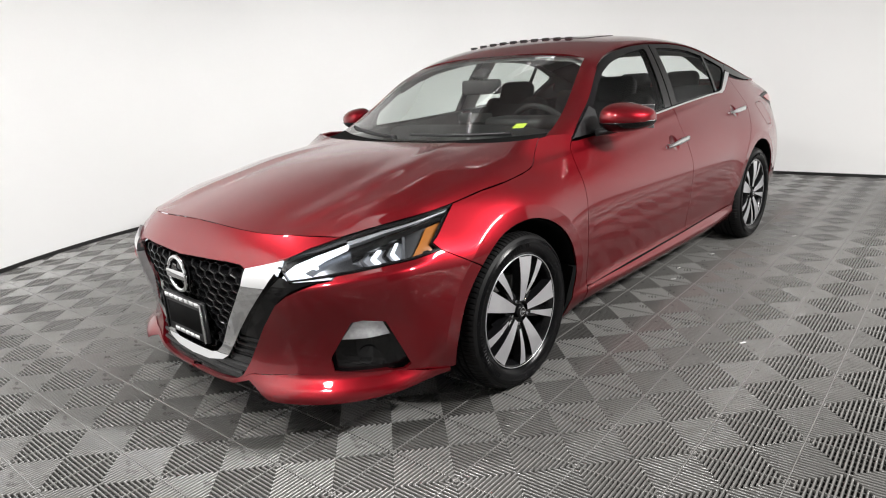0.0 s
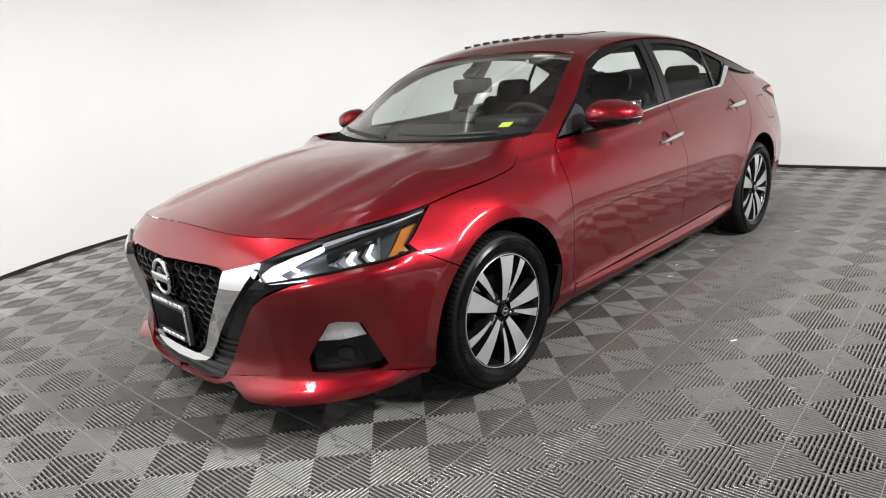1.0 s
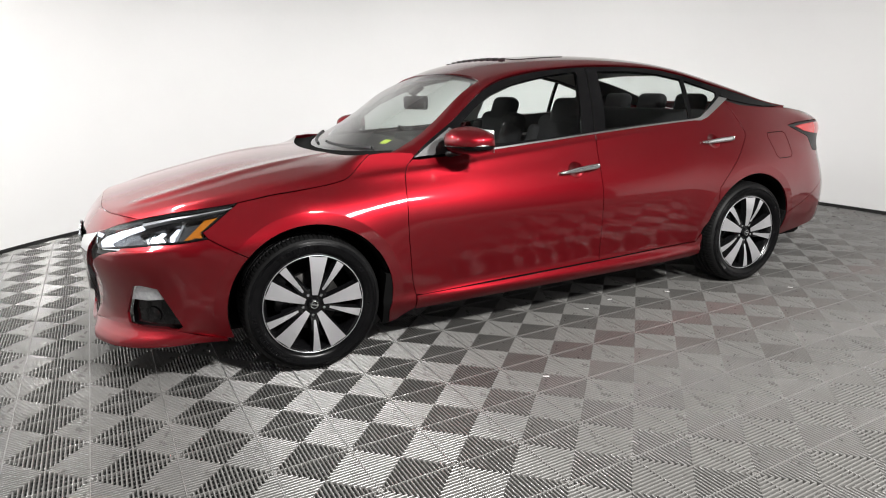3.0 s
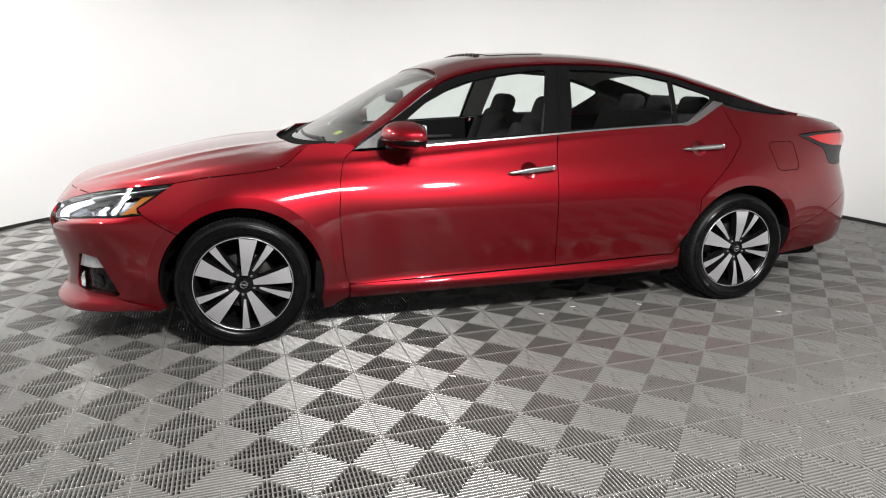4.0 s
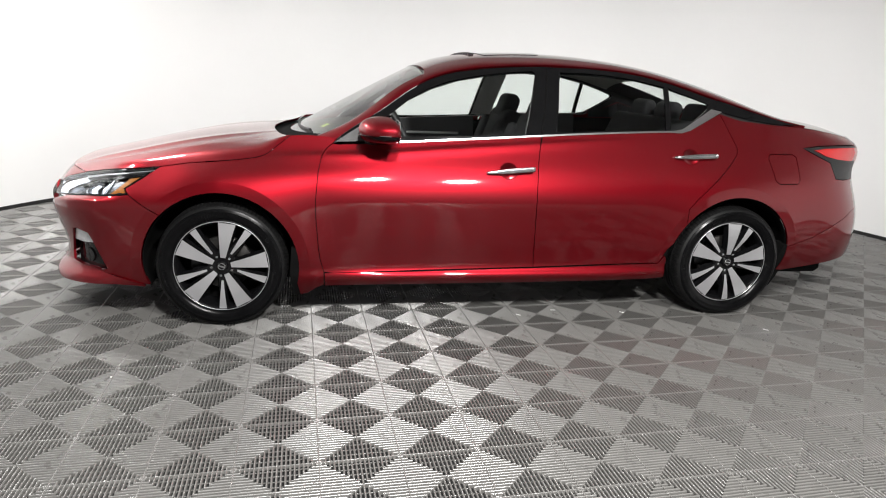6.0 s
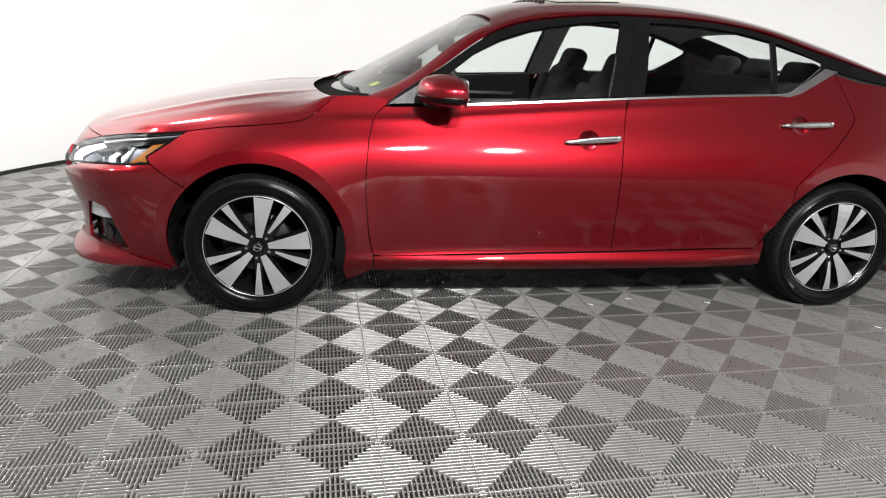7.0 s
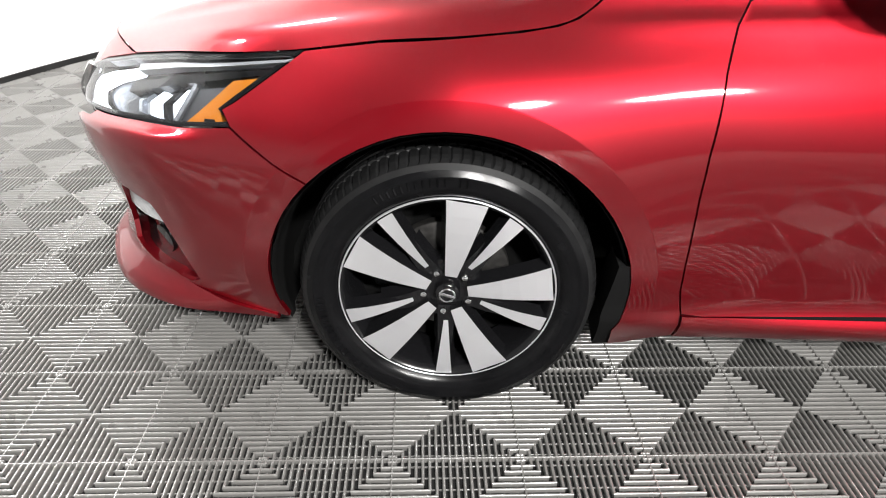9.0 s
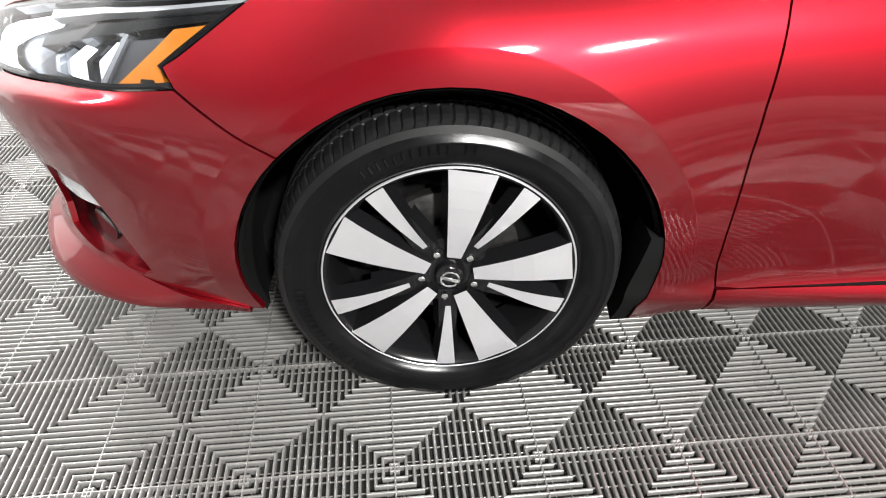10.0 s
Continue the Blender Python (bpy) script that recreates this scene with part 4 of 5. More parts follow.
for i, e in enumerate(deck_edge):
    a = i / 13
    cx = 3.30 + 0.47 * a
    cz = 1.118 - 0.012 * a - 0.045 * a ** 4
    deck_rows.append([np.array([cx + (e[0] - cx) * b ** 2, e[1] * b, cz + (e[2] - cz) * b ** 3]) for b in np.linspace(0, 1, 20)])
data = ribbon(deck_rows)
if data[2][100][2] < 0:
    data = ribbon(deck_rows, flip=True)
patch("boot_lid", joined(mirrored(data), data), RED, car, "red boot lid")
tail_rows = [[np.array(deck_rows[-1][j]) * (1 - k / 4) + body(U_BACK - (U_BACK - 3.80) * j / 19, 1.025) * (k / 4) for k in range(5)] for j in range(20)]
data = ribbon(tail_rows)
if data[2][10][0] < 0:
    data = ribbon(tail_rows, flip=True)
patch("boot_lip", joined(mirrored(data), data), RED, car)

# window frames and side glass
rail = [(x, float(rail_z(x))) for x in (0.60, 0.637, 0.72, 0.807, 0.88, 0.947, 1.02, 1.087, 1.16, 1.23, 1.376, 1.524, 1.70, 1.98, 2.15, 2.304, 2.48, 2.652, 2.75)]
WIN_F = [(0.79, 0.985), (0.825, 1.075), (0.955, 1.172), (1.06, 1.232), (1.17, 1.272), (1.30, 1.302), (1.45, 1.326), (1.58, 1.340), (1.650, 1.345), (1.665, 1.330), (1.590, 1.014), (1.2, 0.995)]
WIN_R = [(1.812, 1.345), (1.95, 1.345), (2.1, 1.338), (2.25, 1.322), (2.422, 1.288), (2.415, 1.054), (2.0, 1.040), (1.762, 1.028), (1.785, 1.15), (1.803, 1.31)]
WIN_Q = [(2.450, 1.280), (2.58, 1.240), (2.690, 1.202), (2.686, 1.180), (2.60, 1.117), (2.515, 1.062), (2.444, 1.055)]
frame_line = rail + [(2.735, 1.188), (2.70, 1.176), (2.505, 1.050)] + belt(2.48, 0.62, 16, 0.012)
pair("window_frame", sheet(frame_line, cabin, holes=[WIN_F, WIN_R, WIN_Q], step=0.025, lift=-0.004, gap=0.0005), BLACK_GLOSS, car, "gloss black window frame and pillars")
for w in (WIN_F, WIN_R, WIN_Q):
    for ob in pair("side_window", sheet(w, cabin, gap=-0.006, lift=-0.010, thick=0, step=0.05), GLASS, car, "tinted side window"):
        ob.visible_shadow = False
pair("pillar_seam", sheet([(1.676, 1.012), (1.684, 1.012), (1.742, 1.366), (1.734, 1.366)], cabin, lift=-0.0025, gap=0, thick=0), DARK, car)
chrome_line = belt(0.80, 2.44, 16, -0.003) + [(2.50, 1.037), (2.56, 1.054), (2.765, 1.160), (2.697, 1.172), (2.512, 1.060), (2.47, 1.052)] + belt(2.43, 0.80, 16, 0.006)
pair("belt_trim", sheet(chrome_line, cabin, lift=0.006, gap=0, thick=0.012), SATIN, car, "bright belt trim kicking up behind the rear window")
wedge = [(2.752, 1.226), (2.85, 1.199), (2.93, 1.177), (3.05, 1.146), (3.18, 1.115), (3.30, 1.097), (3.1, 1.104), (2.95, 1.124), (2.80, 1.153), (2.772, 1.165), (2.725, 1.182)]
pair("rear_pillar_trim", sheet(wedge, cabin, lift=-0.003, gap=0.001), BLACK_GLOSS, car, "black rear pillar blackout panel")

pair("pillar_lining", inner_pillar, PLASTIC, car, "dark lining inside the rear pillar")
pair("pillar_lining", sheet([(2.55, 1.03), (2.55, 1.078), (2.70, 1.180), (2.71, 1.207), (2.62, 1.245), (2.75, 1.222), (2.9, 1.175), (3.25, 1.085), (3.25, 1.03)], cabin, lift=-0.020, gap=0, thick=0, step=0.04), PLASTIC, car, "dark lining inside the rear pillar")
pair("rail_lining", sheet(rail[5:] + [(2.70, 1.212), (2.58, 1.247), (2.44, 1.288), (2.25, 1.328), (1.98, 1.345), (1.70, 1.349), (1.524, 1.337), (1.376, 1.316), (1.23, 1.289), (1.087, 1.242), (0.96, 1.18)], cabin, lift=-0.03, gap=0, thick=0, step=0.04), PLASTIC, car, "dark lining along the roof rail")

# lining behind the gaps and wheel housings
lining = [(-0.47, 0.66), (-0.35, 0.79), (0.15, 0.84), (0.45, 0.94), (0.62, 0.93), (1.6, 0.98), (2.3, 1.02), (2.9, 1.03), (3.3, 0.95), (3.3, 0.5)] + arc(WHEELBASE, 75, -95, 20, ARCH + 0.004) + [(2.40, 0.22), (0.5, 0.21)] + arc(0.0, 100, -60, 20, ARCH + 0.004)
pair("inner_body", sheet(lining, lamp_inner(0.016), gap=0, thick=0, step=0.05), DARK, car, "dark inner body behind the panel gaps")
for cx in (0.0, WHEELBASE):
    for side in (-1, 1):
        n = 30
        v, f = [], []
        for k in range(n + 1):
            a = radians(-108 + 216 * k / n)
            for r, y in ((ARCH - 0.004, 0.0), (ARCH - 0.008, -0.02), (ARCH + 0.004, -0.06), (ARCH + 0.004, -0.33), (0.05, -0.33)):
                u, z = cx + ARCH * math.sin(a), HUB_Z + ARCH * math.cos(a)
                skin = float(body(u, max(z, 0.2))[1]) - 0.006
                v.append((cx + r * math.sin(a), side * (skin + y), HUB_Z + r * math.cos(a)))
        f = grid_faces(n + 1, 5)
        part("wheel_housing", mesh_of("wheel_housing", v, f, DARK), None, car, "black wheel arch liner")
        flap = sheet([(cx + 0.350, 0.42), (cx + 0.400, 0.42), (cx + 0.412, 0.21), (cx + 0.402, 0.130), (cx + 0.352, 0.130), (cx + 0.338, 0.27)], body, lift=-0.004, gap=0, thick=0.07, step=0.02)
        patch("mud_flap", mirrored(flap) if side < 0 else flap, DARK, car, "black mud flap")
part("underbody", bevel_box(4.35, 1.40, 0.10, 0.03, 1, (1.45, 0, 0.235)), DARK, car)


# ---- wheels ----
def spoke(angle, r0, r1, w0, w1, skew, y_in, y_out, drop):
    """Verts and faces of a spoke with a flat face and sloping flanks. angle in degrees from the top."""
    a = radians(angle)
    s, c = math.sin(a), math.cos(a)
    v = []
    n = 5
    for k in range(n + 1):
        t = k / n
        r = r0 + (r1 - r0) * t
        w = w0 + (w1 - w0) * t
        off = skew * t
        y = y_in + (y_out - y_in) * t - 0.006 * math.sin(math.pi * t)
        rr = math.sqrt(max(r * r - (w * 0.0) ** 2, 0))
        for q, dy in ((-w - 0.010, drop), (-w - 0.001, 0.004), (-w, 0.0), (w, 0.0), (w + 0.001, 0.004), (w + 0.010, drop)):
            lat = q + off
            rad = math.sqrt(max(rr * rr - lat * lat, 1e-6)) if k == n else rr
            v.append((rad * s + lat * c, y + dy, rad * c - lat * s))
    f = [(i * 6 + j, i * 6 + j + 1, (i + 1) * 6 + j + 1, (i + 1) * 6 + j) for i in range(n) for j in range(5)]
    return v, f


def spoke_mesh(name, v, f):
    """A spoke with a machined face and black flanks."""
    me = mesh_of(name, v, f, WHEEL_BLACK, flat=True)
    me.materials.append(MACHINED)
    for i, q in enumerate(me.polygons):
        q.material_index = 1 if i % 5 == 2 else 0
    return me


def build_wheel(spin):
    """One wheel, its face towards -y, turned by spin degrees."""
    w = part("wheel", mesh_of("wheel", *lathe([(0.205, 0.10), (0.212, 0.03), (0.222, 0.012), (0.2285, 0.001), (0.2335, -0.001), (0.2375, 0.002), (0.238, 0.010), (0.232, 0.018), (0.226, 0.14), (0.236, 0.20)], 96), WHEEL_BLACK), None, car, "black and machined silver ten-spoke alloy wheel")
    rim = part("rim_lip", mesh_of("rim_lip", *lathe([(0.2325, 0.0), (0.2335, -0.0022), (0.2362, -0.0010), (0.2368, 0.002)], 96), MACHINED), None, w, "machined silver rim lip")
    seg = 480
    prof = [(0.2365, 0.004), (0.243, -0.004), (0.250, -0.010), (0.262, -0.0155), (0.274, -0.017), (0.286, -0.0165), (0.288, -0.0178), (0.2895, -0.0162), (0.302, -0.012), (0.3125, -0.004), (0.3185, 0.006), (0.3225, 0.016), (0.3243, 0.028), (0.3255, 0.046), (0.3255, 0.0475), (0.3175, 0.0485), (0.3175, 0.0565), (0.3262, 0.0575), (0.3268, 0.080), (0.3190, 0.081), (0.3190, 0.090), (0.3270, 0.091), (0.3270, 0.112), (0.3190, 0.113), (0.3190, 0.122), (0.3262, 0.123), (0.3255, 0.150), (0.3225, 0.178), (0.3125, 0.197), (0.286, 0.208), (0.262, 0.207), (0.238, 0.19)]
    v, f = lathe(prof, seg)
    v = np.array(v)
    for i in range(len(prof)):
        for j in range(seg):
            cut = 0.0
            if 10 <= i <= 13 and j % 5 == 0:
                cut = 0.0040
            elif i in (17, 18) and (j + 2) % 5 == 0:
                cut = 0.003
            if cut:
                r = math.hypot(v[i * seg + j][0], v[i * seg + j][2])
                k = (r - cut) / r
                v[i * seg + j][0] *= k
                v[i * seg + j][2] *= k
    for q in v:
        if q[2] < -0.3105:
            q[2] = -0.3105 - (q[2] + 0.3105) * 0.0 - 0.0075 * min(1, (-0.3105 - q[2]) / 0.016)
    tyre_mesh = mesh_of("tyre", v, f, TYRE)
    tyre_mesh.materials.append(TREAD)
    for i, q in enumerate(tyre_mesh.polygons):
        q.use_smooth = not 8 <= i // seg <= 26
        q.material_index = int(8 <= i // seg <= 26)
    tyre = part("tyre", tyre_mesh, None, w, "black road tyre with grooved tread")
    for a0, a1, r in ((-32, -2, 0.276), (4, 8, 0.276), (222, 258, 0.276), (262, 268, 0.276)):
        n = int((a1 - a0) / 3) + 1
        for k in range(n):
            q = radians(a0 + 3 * k)
            pts = [((r + d) * math.sin(q), -0.0178 if d < 0.004 else -0.0178, (r + d) * math.cos(q)) for d in (-0.007, 0, 0.007)]
            vv, ff = tube(pts, 0.0022, 4)
            part("lettering_bar", mesh_of("lettering_bar", vv, ff, TYRE, flat=True), None, tyre)
    # spokes: five broad, five narrow
    for k in range(5):
        v, f = spoke(spin + 9 + 72 * k, 0.045, 0.2315, 0.013, 0.043, 0.0, 0.004, 0.000, 0.034)
        part("broad_spoke", spoke_mesh("broad_spoke", v, f), None, w, "machined silver spoke")
        v, f = spoke(spin + 37 + 72 * k, 0.078, 0.2315, 0.005, 0.0190, 0.0, 0.010, 0.001, 0.030)
        part("narrow_spoke", spoke_mesh("narrow_spoke", v, f), None, w, "machined silver spoke")
        # black web that carries the narrow spoke, and the wheel nut
        v, f = spoke(spin + 37 + 72 * k, 0.040, 0.150, 0.020, 0.016, 0.0, 0.016, 0.014, 0.03)
        part("web", mesh_of("web", v, f, WHEEL_BLACK, flat=True), None, w)
        a = radians(spin + 45 + 72 * k)
        v, f = lathe([(0.0001, 0.003), (0.006, 0.003), (0.0075, 0.005), (0.0075, 0.030)], 12)
        part("wheel_nut", mesh_of("wheel_nut", [(p[0] + 0.0525 * math.sin(a), p[1] + 0.004, p[2] + 0.0525 * math.cos(a)) for p in v], f, CHROME), None, w, "silver wheel nut")
    v, f = lathe([(0.0001, 0.020), (0.045, 0.018), (0.068, 0.016), (0.078, 0.026), (0.080, 0.06)], 60)
    part("hub", mesh_of("hub", v, f, WHEEL_BLACK), None, w)
    cap = part("centre_cap", mesh_of("centre_cap", *lathe([(0.0001, -0.002), (0.018, -0.001), (0.0255, 0.002), (0.028, 0.008), (0.028, 0.03)], 40)), BLACK_GLOSS, w, "black centre cap with a chrome ring")
    part("cap_ring", mesh_of("cap_ring", *tube([(0.0165 * math.sin(a), -0.003, 0.0165 * math.cos(a)) for a in np.linspace(0, 2 * math.pi, 28, endpoint=False)], 0.0024, 6, True)), CHROME, cap)
    part("cap_bar", bevel_box(0.038, 0.004, 0.008, 0.001, 1, (0, -0.003, 0), Matrix.Rotation(radians(18), 4, "Y")), CHROME, cap)
    v, f = lathe([(0.06, 0.075), (0.138, 0.075), (0.140, 0.078), (0.140, 0.098)], 60)
    part("brake_disc", mesh_of("brake_disc", v, f, DISC), None, w, "steel brake disc")
    part("caliper", bevel_box(0.07, 0.06, 0.13, 0.012, 2, (-0.135, 0.10, 0.03)), LAMP_GREY, w, "grey brake caliper")
    v, f = lathe([(0.0001, 0.13), (0.225, 0.13)], 40)
    part("barrel", mesh_of("barrel", v, f, DARK), None, w)
    return w


first = build_wheel(0.0)
face_y = 0.888
first.matrix_basis = pose(0, -face_y, HUB_Z)


def wheel_at(x, side, spin):
    """A copy of the wheel under the car."""
    made = {}
    for o in (first, *first.children_recursive):
        made[o] = o.copy()
        scene.collection.objects.link(made[o])
        made[o].parent = made.get(o.parent, o.parent)
    made[first].matrix_basis = pose(x, side * face_y, HUB_Z, 0, 0, 0 if side < 0 else 180)
    for o, c in made.items():
        if o.parent == first and o.name.split(".")[0] not in ("tyre", "caliper"):
            c.matrix_basis = pose(0, 0, 0, 0, spin, 0)
    return made[first]


wheel_at(WHEELBASE, -1, -6)
wheel_at(0, 1, 20)
wheel_at(WHEELBASE, 1, 40)


# ---- mirrors, handles ----
def door_mirror(side):
    n, m = 26, 22
    v = []
    for i in range(n + 1):
        ph = math.pi * i / n
        for j in range(m):
            a = 2 * math.pi * j / m
            cx, cz = math.cos(a), math.sin(a)
            e = 0.85
            x = math.copysign(abs(cx) ** e, cx) * max(0.0, math.sin(ph)) ** 0.7
            z = math.copysign(abs(cz) ** e, cz) * max(0.0, math.sin(ph)) ** 0.7
            y = -math.cos(ph)
            x = x * 0.128 if x < 0 else x * 0.062
            v.append((0.822 + x + 0.030 * y, side * (0.932 + y * 0.108), 1.026 + z * (0.066 - 0.014 * y) - 0.004 * y))
    f = [(i * m + j, i * m + (j + 1) % m, (i + 1) * m + (j + 1) % m, (i + 1) * m + j) for i in range(n) for j in range(m)]
    shell = part("door_mirror", mesh_of("door_mirror", v, f, RED), None, car, "red door mirror on a black foot")
    low = [(q[0], q[1], min(q[2], 1.010) - 0.002) for q in v]
    low = [((q[0] - 0.82) * 1.03 + 0.82, side * ((abs(q[1]) - 0.932) * 1.03 + 0.932), q[2]) for q in low]
    part("mirror_base", mesh_of("mirror_base", low, f, BLACK_GLOSS), None, shell, "gloss black mirror underside")
    pts = [(0.755 + 0.01 * k, side * (0.80 + 0.024 * k), 0.958 + 0.004 * k) for k in range(6)]
    part("mirror_arm", mesh_of("mirror_arm", *tube(pts, 0.034, 10, flat=0.5)), BLACK_TRIM, shell, "black mirror arm")
    part("mirror_strip", mesh_of("mirror_strip", *tube([(0.822 - 0.122 * math.cos(q) + 0.03 * math.sin(q), side * (0.932 + 0.111 * math.sin(q)), 1.009) for q in np.linspace(-0.2, 1.5, 14)], 0.0028, 5)), SATIN, shell, "thin bright strip")
    part("mirror_glass", bevel_box(0.004, 0.180, 0.108, 0.0018, 1, (0.884, side * 0.932, 1.024)), MIRROR, shell)
    sail = sheet([(0.565, 0.948), (0.640, 0.998), (0.785, 1.085), (0.825, 1.062), (0.815, 0.975), (0.80, 0.960)], cabin, lift=0.002, gap=0.003, thick=0.012)
    patch("mirror_foot", mirrored(sail) if side < 0 else sail, BLACK_TRIM, shell, "black triangular mirror foot")


def door_handle(x, z, side, slope=0.03):
    h = part("door_handle", mesh_of("door_handle", [(0, 0, 0)], []), None, car, "chrome pull handle")
    rows_h = []
    for k in range(15):
        t = k / 14
        px, pz = x - 0.130 + 0.256 * t, z + slope * (t - 0.5)
        skin = float(body(np.array(px), np.array(pz))[1])
        base_y = float(body(np.array(x), np.array(z))[1])
        grow = min(1.0, 0.42 + 0.58 * (t / 0.45)) if t < 0.97 else 0.85
        out = base_y + 0.025 if t > 0.12 else skin + 0.010 + 0.015 * t / 0.12
        ring = []
        for q in range(12):
            a = 2 * math.pi * q / 12
            cy, cz = math.cos(a), math.sin(a)
            ring.append((px, side * (out + 0.0085 * math.copysign(abs(cy) ** 0.6, cy)), pz + 0.0145 * grow * math.copysign(abs(cz) ** 0.7, cz)))
        rows_h.append(ring)
    v = [p for r in rows_h for p in r]
    f = [(i * 12 + q, i * 12 + (q + 1) % 12, (i + 1) * 12 + (q + 1) % 12, (i + 1) * 12 + q) for i in range(14) for q in range(12)]
    f += [tuple(range(12)), tuple(range(14 * 12, 15 * 12))[::-1]]
    h.data = mesh_of("door_handle", v, f, SATIN)
    for k in (2, 12):
        c = rows_h[k][0]
        part("handle_foot", bevel_box(0.022, 0.034, 0.016, 0.004, 1, (c[0], c[1] - side * 0.024, z + slope * (k / 14 - 0.5))), SATIN, h)
    return h


def handle_cup(x, z, side):
    """The round hollow behind a handle, as a dished patch proud by a hair."""
    v, f = [], []
    for i in range(9):
        r = i / 8
        for j in range(32):
            a = 2 * math.pi * j / 32
            u, zz = x - 0.012 + 0.050 * r * math.cos(a), z + 0.043 * r * math.sin(a)
            q = body(np.array(u), np.array(zz))
            v.append((float(q[0]), side * (float(q[1]) + 0.0015), zz))
    for i in range(8):
        for j in range(32):
            f.append((i * 32 + j, i * 32 + (j + 1) % 32, (i + 1) * 32 + (j + 1) % 32, (i + 1) * 32 + j))
    me = mesh_of("handle_cup", v, f, RED)
    if me.polygons[100].normal.y * side < 0:
        me = mesh_of("handle_cup", v, [q[::-1] for q in f], RED)
    nor = []
    for i in range(9):
        r = i / 8
        for j in range(32):
            a = 2 * math.pi * j / 32
            t = 0.55 * math.sin(math.pi * min(r, 1.0) ** 1.5)
            q = Vector((-math.cos(a) * t, side * 1.0, -math.sin(a) * t)).normalized()
            nor.append(tuple(q))
    me.normals_split_custom_set_from_vertices(nor)
    return part("handle_cup", me, None, car, "red hollow behind the door handle")


for side in (-1, 1):
    door_mirror(side)
    door_handle(1.490, 0.831, side, 0.022)
    handle_cup(1.492, 0.828, side)
    door_handle(2.560, 0.920, side, 0.012)
    handle_cup(2.552, 0.917, side)

# ---- cabin ----
part("cabin_floor", bevel_box(2.5, 1.36, 0.04, 0.01, 1, (1.6, 0, 0.30)), PLASTIC, car)
part("bulkhead", bevel_box(0.04, 1.40, 0.55, 0.01, 1, (0.50, 0, 0.62)), DARK, car)
part("parcel_shelf", bevel_box(0.55, 1.25, 0.04, 0.015, 2, (3.0, 0, 1.015)), PLASTIC, car, "dark parcel shelf")
part("rear_bulkhead", bevel_box(0.04, 1.40, 0.7, 0.01, 1, (2.82, 0, 0.65)), DARK, car)
dash = [[(0.36 + 0.55 * t + 0.06 * math.sin(math.pi * t), y, 0.955 + 0.045 * math.sin(math.pi * min(1, t * 1.1)) - 0.10 * max(0, t - 0.8) * 5 - 0.05 * (y / 0.68) ** 4) for t in np.linspace(0, 1, 10)] for y in np.linspace(-0.69, 0.69, 21)]
dash = [r + [(0.93, r[-1][1], 0.80), (0.90, r[-1][1], 0.62)] for r in dash]
patch("dashboard", ribbon(dash), PLASTIC, car, "dark grey dashboard")
part("instrument_hood", bevel_box(0.20, 0.36, 0.07, 0.03, 3, (0.80, -0.36, 1.000)), PLASTIC, car)
part("screen", bevel_box(0.02, 0.24, 0.13, 0.008, 2, (0.86, 0.0, 0.985)), BLACK_GLOSS, car, "black centre display")
wheel_turn = Matrix.Translation((0.98, -0.36, 0.915)) @ Matrix.Rotation(radians(-24), 4, "Y")
ring = [tuple(wheel_turn @ Vector((0, 0.18 * math.cos(a), 0.18 * math.sin(a)))) for a in np.linspace(0, 2 * math.pi, 40, endpoint=False)]
steer = part("steering_wheel", mesh_of("steering_wheel", *tube(ring, 0.015, 10, True)), PLASTIC, car, "black steering wheel")
part("steering_hub", bevel_box(0.05, 0.13, 0.11, 0.02, 3, (0, 0, 0), wheel_turn), PLASTIC, steer)
for a in (0, 180, 250):
    part("steering_spoke", bevel_box(0.015, 0.16, 0.03, 0.005, 2, (0, 0, 0), wheel_turn @ Matrix.Rotation(radians(a), 4, "X") @ Matrix.Translation((0, 0.09, 0))), SATIN if a == 250 else PLASTIC, steer)


def car_seat(y):
    s = part("front_seat", bevel_box(0.50, 0.50, 0.16, 0.05, 3, (1.38, y, 0.50)), SEAT, car, "dark cloth front seat with headrest")
    lean = Matrix.Rotation(radians(20), 4, "Y")
    part("backrest", bevel_box(0.13, 0.48, 0.62, 0.055, 4, (1.69, y, 0.79), lean), SEAT, s)
    for k in (-1, 1):
        part("bolster", bevel_box(0.15, 0.09, 0.46, 0.04, 3, (1.655, y + k * 0.205, 0.80), lean), SEAT, s)
        part("headrest_post", mesh_of("headrest_post", *tube([(1.775, y + k * 0.05, 1.03), (1.795, y + k * 0.05, 1.10)], 0.006, 8)), SATIN, s)
    part("headrest", bevel_box(0.11, 0.25, 0.20, 0.050, 4, (1.785, y, 1.095), Matrix.Rotation(radians(20), 4, "Y")), SEAT, s)


car_seat(-0.37)
car_seat(0.37)
bench = part("rear_seat", bevel_box(0.52, 1.28, 0.16, 0.05, 3, (2.35, 0, 0.52)), SEAT, car, "dark cloth rear bench")
part("backrest", bevel_box(0.15, 1.26, 0.60, 0.05, 3, (2.67, 0, 0.80), Matrix.Rotation(radians(24), 4, "Y")), SEAT, bench)
for y in (-0.36, 0.0, 0.36):
    part("headrest", bevel_box(0.10, 0.24, 0.15, 0.045, 4, (2.82, y, 1.115), Matrix.Rotation(radians(14), 4, "Y")), SEAT, bench)
part("centre_console", bevel_box(0.85, 0.22, 0.30, 0.04, 2, (1.25, 0, 0.48)), PLASTIC, car, "dark centre console")
